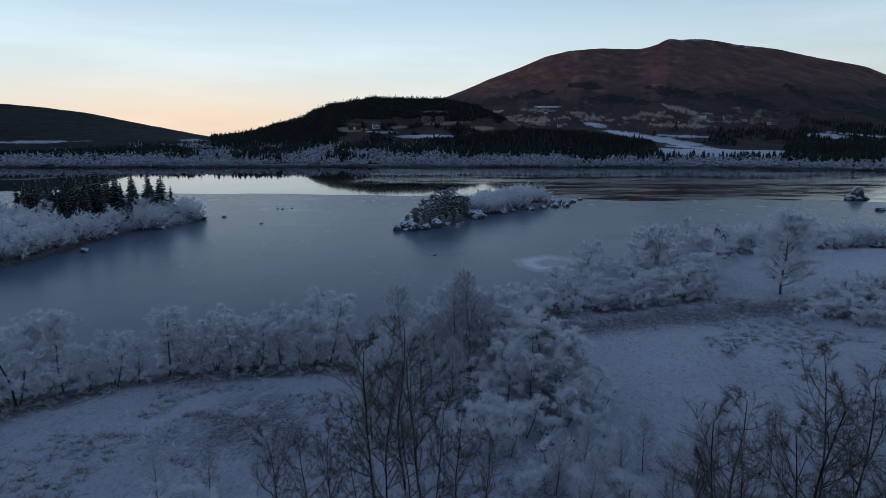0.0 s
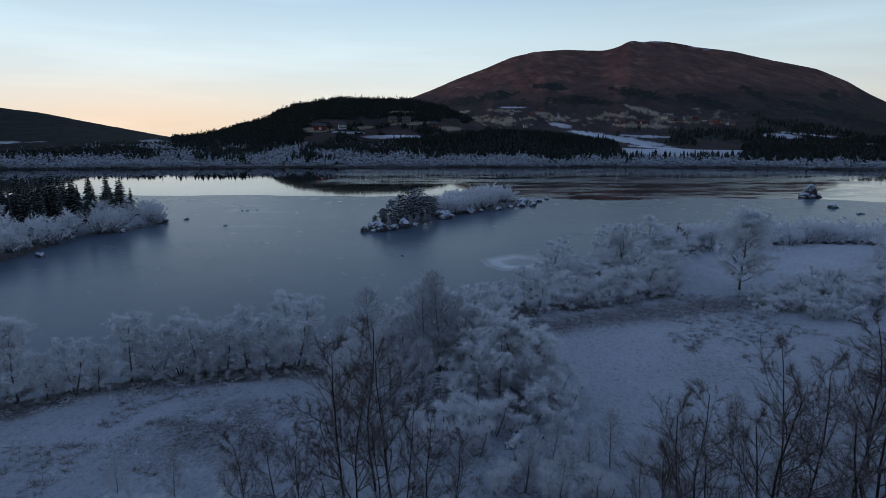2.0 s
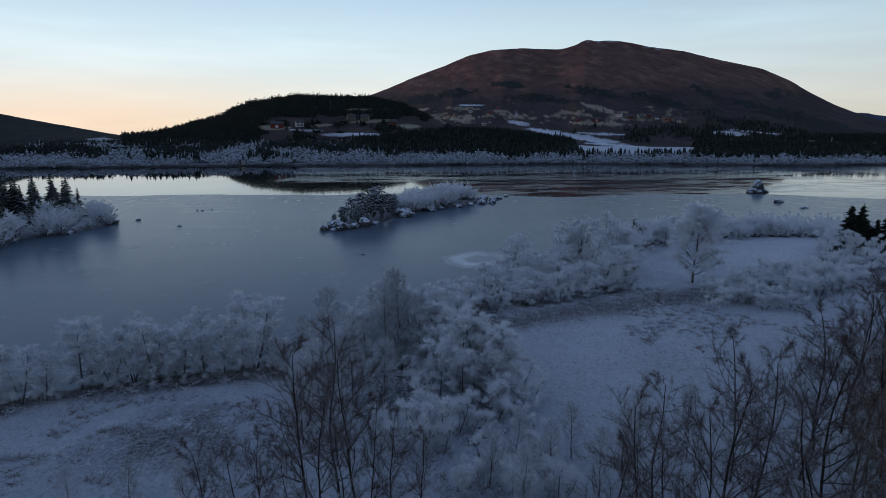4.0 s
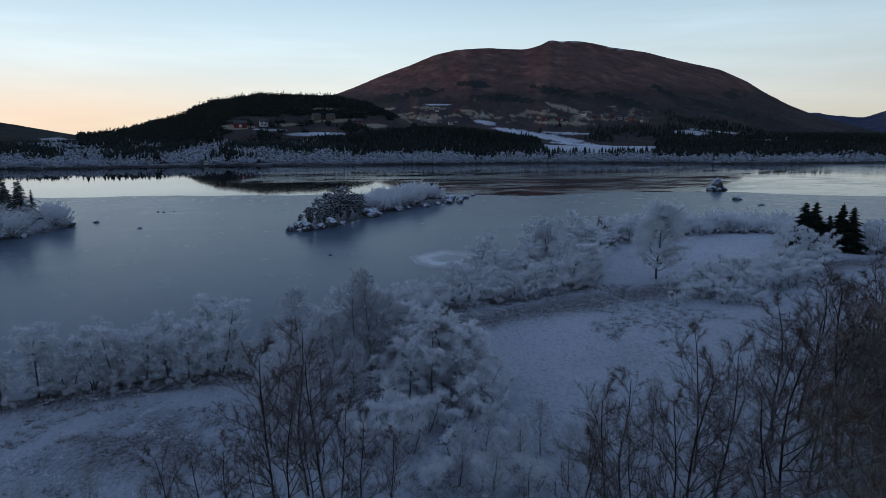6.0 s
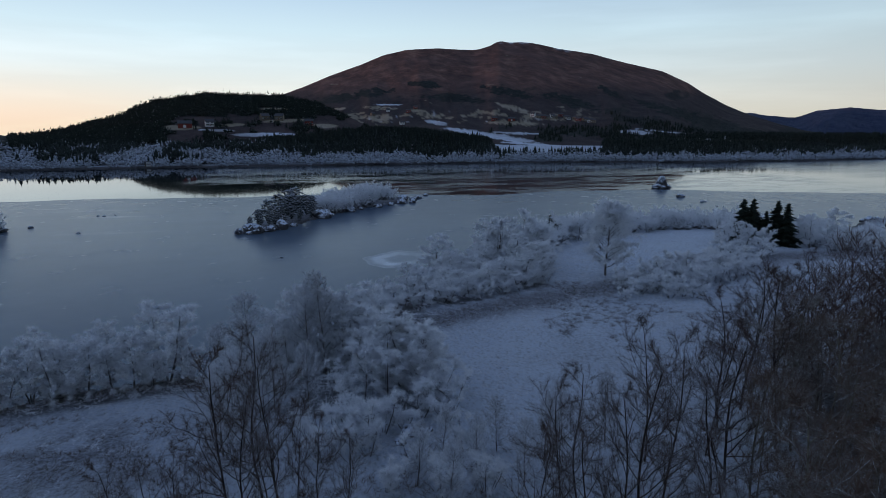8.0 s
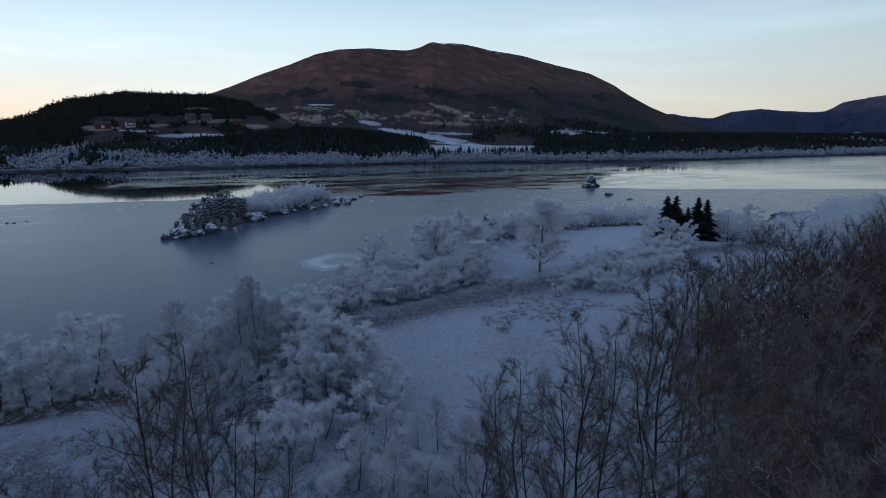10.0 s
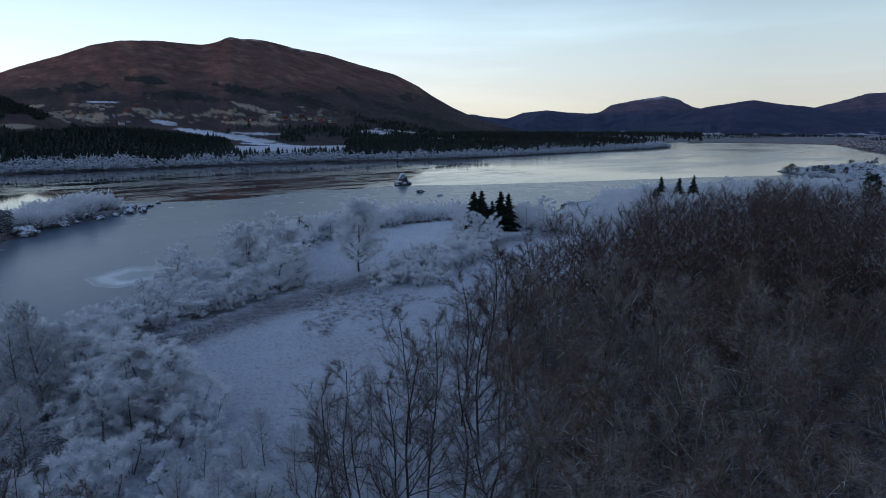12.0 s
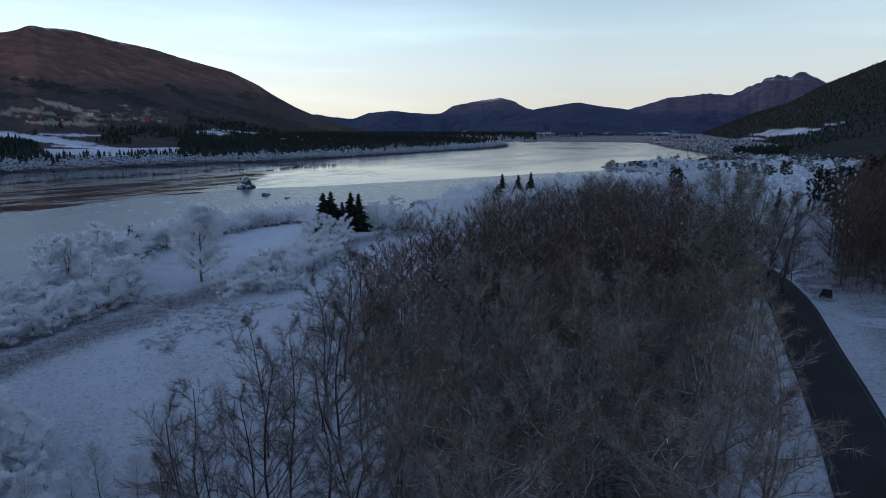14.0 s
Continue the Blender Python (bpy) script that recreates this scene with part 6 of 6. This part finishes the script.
M_GRASS = twig_material("frosted_grass", (0.24, 0.20, 0.16), (0.88, 0.90, 0.94), 0.80, thin=0.3)
SPRIGS = [(sprig(520 + i), 0.4) for i in range(4)]
meadow_rows = tuft_rows(52000, (-62, 75, 32, 128), 603, lambda x, y, d, u: (d > 3) & (u < 0.45 + 0.45 * vnoise(x, y, 7, 74) + 0.25 * vnoise(x, y, 1.8, 75)))
meadow_rows[:, 2] *= 0.7
thicket("short_grass", "short frosted grass poking through thin snow", "grass", SPRIGS, meadow_rows[:20000], [M_GRASS], 66, (1.0, 1.6))
bank = tuft_rows(60000, (-70, 130, 40, 165), 602, lambda x, y, d, u: ((d > 0.3) & (d < 5) & (u < 0.8)) | (np.exp(-((y - 84 - 0.12 * (x - 20)) / 4.5) ** 2) * (x > 12) * (x < 75) > 0.35 + 0.5 * u))
thicket("reeds", "dry frosted reeds along bank and brook", "grass", TUFTS, bank[:6500], [M_STRAW], 62, (1.0, 1.7))


# ---- houses across the lake ----
M_WHITE, M_RED = plain_material("white_cladding", (0.60, 0.60, 0.58), (0.74, 0.73, 0.71)), plain_material("red_cladding", (0.17, 0.035, 0.025), (0.26, 0.06, 0.045))
M_OCHRE, M_ROOF = plain_material("ochre_cladding", (0.15, 0.12, 0.085), (0.24, 0.20, 0.15)), plain_material("slate_roof", (0.05, 0.05, 0.055), (0.11, 0.11, 0.12))
M_GLASS, M_STONE = plain_material("window_glass", (0.02, 0.025, 0.03), (0.04, 0.045, 0.05), 1.0, 0.1), plain_material("chimney_brick", (0.12, 0.07, 0.05), (0.2, 0.12, 0.09))


def box(bm, x0, x1, y0, y1, z0, z1):
    v = [bm.verts.new((x, y, z)) for z in (z0, z1) for x, y in ((x0, y0), (x1, y0), (x1, y1), (x0, y1))]
    for f in ((3, 2, 1, 0), (4, 5, 6, 7), (0, 1, 5, 4), (1, 2, 6, 5), (2, 3, 7, 6), (3, 0, 4, 7)):
        bm.faces.new([v[i] for i in f])


def solid(name, boxes, mat):
    bm = bmesh.new()
    for b in boxes:
        box(bm, *b)
    me = bpy.data.meshes.new(name)
    bm.to_mesh(me)
    bm.free()
    me.materials.append(mat)
    return me


def gable(name, w, d, h, ridge, mat):
    bm = bmesh.new()
    v = [bm.verts.new(p) for x in (-w / 2, w / 2) for p in ((x, -d / 2, -1.5), (x, d / 2, -1.5), (x, d / 2, h), (x, 0, ridge), (x, -d / 2, h))]
    bm.faces.new(v[4::-1])
    bm.faces.new(v[5:])
    for i in range(5):
        j = (i + 1) % 5
        bm.faces.new((v[i], v[j], v[5 + j], v[5 + i]))
    bmesh.ops.recalc_face_normals(bm, faces=bm.faces)
    me = bpy.data.meshes.new(name)
    bm.to_mesh(me)
    bm.free()
    me.materials.append(mat)
    return me


def roof_mesh(w, d, h, ridge):
    bm = bmesh.new()
    e, t = 0.45, 0.22
    k = (ridge - h) / (d / 2)
    for s in (-1, 1):
        y0, z0 = s * (d / 2 + e), h - k * e + 0.05
        a = [bm.verts.new((x, y, z)) for x in (-w / 2 - e, w / 2 + e) for y, z in ((y0, z0), (0, ridge + 0.05), (0, ridge + 0.05 + t), (y0, z0 + t))]
        for f in ((0, 1, 2, 3), (7, 6, 5, 4), (0, 4, 5, 1), (1, 5, 6, 2), (2, 6, 7, 3), (3, 7, 4, 0)):
            bm.faces.new([a[i] for i in f])
    bmesh.ops.recalc_face_normals(bm, faces=bm.faces)
    me = bpy.data.meshes.new("roof")
    bm.to_mesh(me)
    bm.free()
    me.materials.append(M_ROOF)
    return me


def house(label, w, d, h, mat, storeys=1, barn=False):
    root = new("barn" if barn else "house")
    ridge = h + d * 0.38
    part("wall", gable("wall", w, d, h, ridge, mat), root)
    part("roof", roof_mesh(w, d, h, ridge), root, "dark slate gable roof")
    y = -d / 2 - 0.06
    if barn:
        part("door", solid("door", [(-1.5, 1.5, y - 0.04, y + 0.1, 0, 3.0)], M_WHITE), root)
    else:
        part("chimney", solid("chimney", [(0.8, 1.5, -0.35, 0.35, ridge - 0.6, ridge + 0.9)], M_STONE), root)
        part("door", solid("door", [(-0.5, 0.5, y - 0.04, y + 0.1, 0, 2.1)], M_STONE), root)
        for fl in range(storeys):
            for x in (-w * 0.35, -w * 0.18, w * 0.18, w * 0.35):
                z = 1.0 + fl * 2.7
                fr = part("window", solid("window", [(x - 0.65, x + 0.65, y - 0.03, y + 0.1, z - 0.08, z + 1.38)], M_WHITE if mat is not M_WHITE else M_OCHRE), root)
                part("pane", solid("pane", [(x - 0.52, x + 0.52, y - 0.06, y, z + 0.04, z + 1.26)], M_GLASS), fr)
    return tagged(root, label, "barn" if barn else "house", "farms across the lake")


def on_slope(func, az, el):
    r = np.geomspace(650, 3000, 900)
    A = np.full(r.shape, float(az))
    X, Y = r * np.sin(np.radians(A)), r * np.cos(np.radians(A))
    z = func(X, Y, A, r)[0]
    k = int(np.argmax(np.degrees(np.arctan2(z - EYE_Z, r)) > el))
    return float(X[k]), float(Y[k]), float(z[k])


def settle_house(ob, func, az, el, turn, copy):
    x, y, z = on_slope(func, az, el)
    m = Matrix.Translation((x, y, z + 0.3)) @ Matrix.Rotation(radians(turn - az), 4, "Z")
    if copy:
        return copy_thing(ob, m)
    ob.matrix_basis = m
    return ob


white_house = house("white timber house with a dark gable roof", 9, 7, 5.0, M_WHITE, 2)
red_barn = house("long red wooden barn with dark roof", 14, 7.5, 4.6, M_RED, 1, True)
red_house = house("small red timber house on the slope", 10, 7.5, 4.2, M_RED)
ochre_house = house("ochre timber house among bare trees", 10, 8, 4.4, M_OCHRE)
for k, (ob, func, az, el, turn) in enumerate([
        (white_house, hill_func, -6.3, -0.22, 8), (red_barn, hill_func, -8.3, -0.35, -5), (ochre_house, hill_func, -1.6, 0.35, 20), (ochre_house, hill_func, -0.3, 0.35, -15), (red_house, hill_func, 2.3, -0.1, 0),
        (white_house, main_func, 10.9, -0.1, 10), (red_house, main_func, 11.5, 1.05, -10), (red_house, main_func, 12.2, 1.4, 15), (white_house, main_func, 9.6, 1.1, 0), (ochre_house, main_func, 8.2, 0.75, 30),
        (red_barn, main_func, 21.2, 0.25, 5), (red_house, main_func, 19.6, 0.3, 10)]):
    settle_house(ob, func, az, el, turn, ob.location.length > 1)
vg = random.Random(9)
for k in range(14):
    settle_house((white_house, ochre_house, red_house, ochre_house)[k % 4], main_func, 23.2 + k * 0.42 + vg.uniform(-0.15, 0.15), 0.72 - 0.035 * k + vg.uniform(-0.18, 0.18), vg.uniform(-40, 40), True)

boathouse = house("small dark boathouse on the far shore", 5, 4, 1.8, M_OCHRE, 1, True)
boathouse.name = "boathouse"
boathouse.matrix_basis = Matrix.Translation((-96, 473.5, float(land(np.array([-96.0]), np.array([473.5]))[0][0]) + 0.1)) @ Matrix.Rotation(radians(12), 4, "Z")


# ---- side track, fence and stump by the road ----
def side_track():
    line = np.array(smooth_line([(86.0, 4.4), (85.0, 2.0), (83.2, -2.0), (80.5, -9.0), (75, -22)], 0.8))
    d = unit(np.gradient(line, axis=0))
    nrm = np.stack([-d[:, 1], d[:, 0]], -1)
    offs = np.array([-2.4, -1.6, -1.05, -0.8, -0.55, 0.0, 0.55, 0.8, 1.05, 1.6, 2.4])
    dips = np.array([-0.45, 0.04, 0.03, -0.05, 0.03, 0.05, 0.03, -0.05, 0.03, 0.04, -0.45])
    z0 = land(line[:, 0], line[:, 1])[0]
    g = np.random.default_rng(9)
    P = line[:, None] + nrm[:, None] * offs[None, :, None]
    Z = z0[:, None] + 0.10 + dips[None] + g.normal(size=(len(line), len(offs))) * 0.012
    i = np.arange(Z.size).reshape(Z.shape)
    F = np.stack([i[:-1, :-1], i[:-1, 1:], i[1:, 1:], i[1:, :-1]], -1).reshape(-1, 4)
    return mesh("side_track", np.concatenate([P, Z[..., None]], -1).reshape(-1, 3), F, [M_GROUND], True)


tagged(new("side_track", side_track()), "snow-covered side track with two wheel ruts", "track", kind="structure")

M_POST = plain_material("weathered_post", (0.07, 0.06, 0.055), (0.19, 0.17, 0.155), 6.0, 0.9)
M_STUMP = plain_material("rotten_wood", (0.020, 0.016, 0.014), (0.06, 0.05, 0.045), 5.0, 0.95)
M_WIRE = plain_material("fence_wire", (0.16, 0.16, 0.17), (0.30, 0.30, 0.31), 8.0, 0.5)
fence = tagged(new("wire_fence"), "weathered post and wire fence with light frost", "fence")
posts = [(99.0 + 2.3 * k, 3.3 + 0.95 * k) for k in range(8)]
post_z = [float(v) for v in land(np.array([p[0] for p in posts]), np.array([p[1] for p in posts]))[0]]
post_v, post_f = tubes([[0, 0, -0.3, 0.02, 0, 1.25, 0.07, 0.06]], 6)
post_mesh = mesh("post", post_v, [tuple(f) for f in post_f.tolist()] + [tuple(range(6, 12))], [M_POST])
for (x, y), z in zip(posts, post_z):
    part("post", post_mesh, fence, at=Matrix.Translation((x, y, z)))
for hgt in (0.45, 0.8, 1.12):
    wv, wf = tubes([[*posts[k], post_z[k] + hgt, *posts[k + 1], post_z[k + 1] + hgt, 0.012, 0.012] for k in range(7)], 4)
    part("wire", mesh("wire", wv, wf, [M_WIRE]), fence)


def stump_mesh():
    bm = bmesh.new()
    bmesh.ops.create_cone(bm, cap_ends=True, segments=14, radius1=0.75, radius2=0.5, depth=1.2)
    bmesh.ops.subdivide_edges(bm, edges=list(bm.edges), cuts=1)
    g = random.Random(14)
    for v in bm.verts:
        k = 1 + g.uniform(-0.22, 0.22)
        v.co.x *= k * (1.25 if v.co.z < -0.3 else 1)
        v.co.y *= k * (1.25 if v.co.z < -0.3 else 1)
        v.co.z += g.uniform(-0.12, 0.12) + 0.5
    me = bpy.data.meshes.new("tree_stump")
    bm.to_mesh(me)
    bm.free()
    me.materials.append(M_STUMP)
    return me


stump = tagged(new("tree_stump", stump_mesh()), "dark upturned tree stump on the snowy verge", "stump")
stump.matrix_basis = Matrix.Translation((93.2, 4.6, float(land(np.array([93.2]), np.array([4.6]))[0][0])))
verge = tuft_rows(9000, (84, 112, -6, 9), 605, lambda x, y, d, u: (np.hypot(x - 84.5, y - 2) > 4.5) & (vnoise(x, y, 2.2, 75) > 0.0))
thicket("grass_tussocks", "rough snowy grass on the bank beside the track", "grass", TUFTS, verge[:1600], [M_STRAW], 66, (1.0, 1.8))
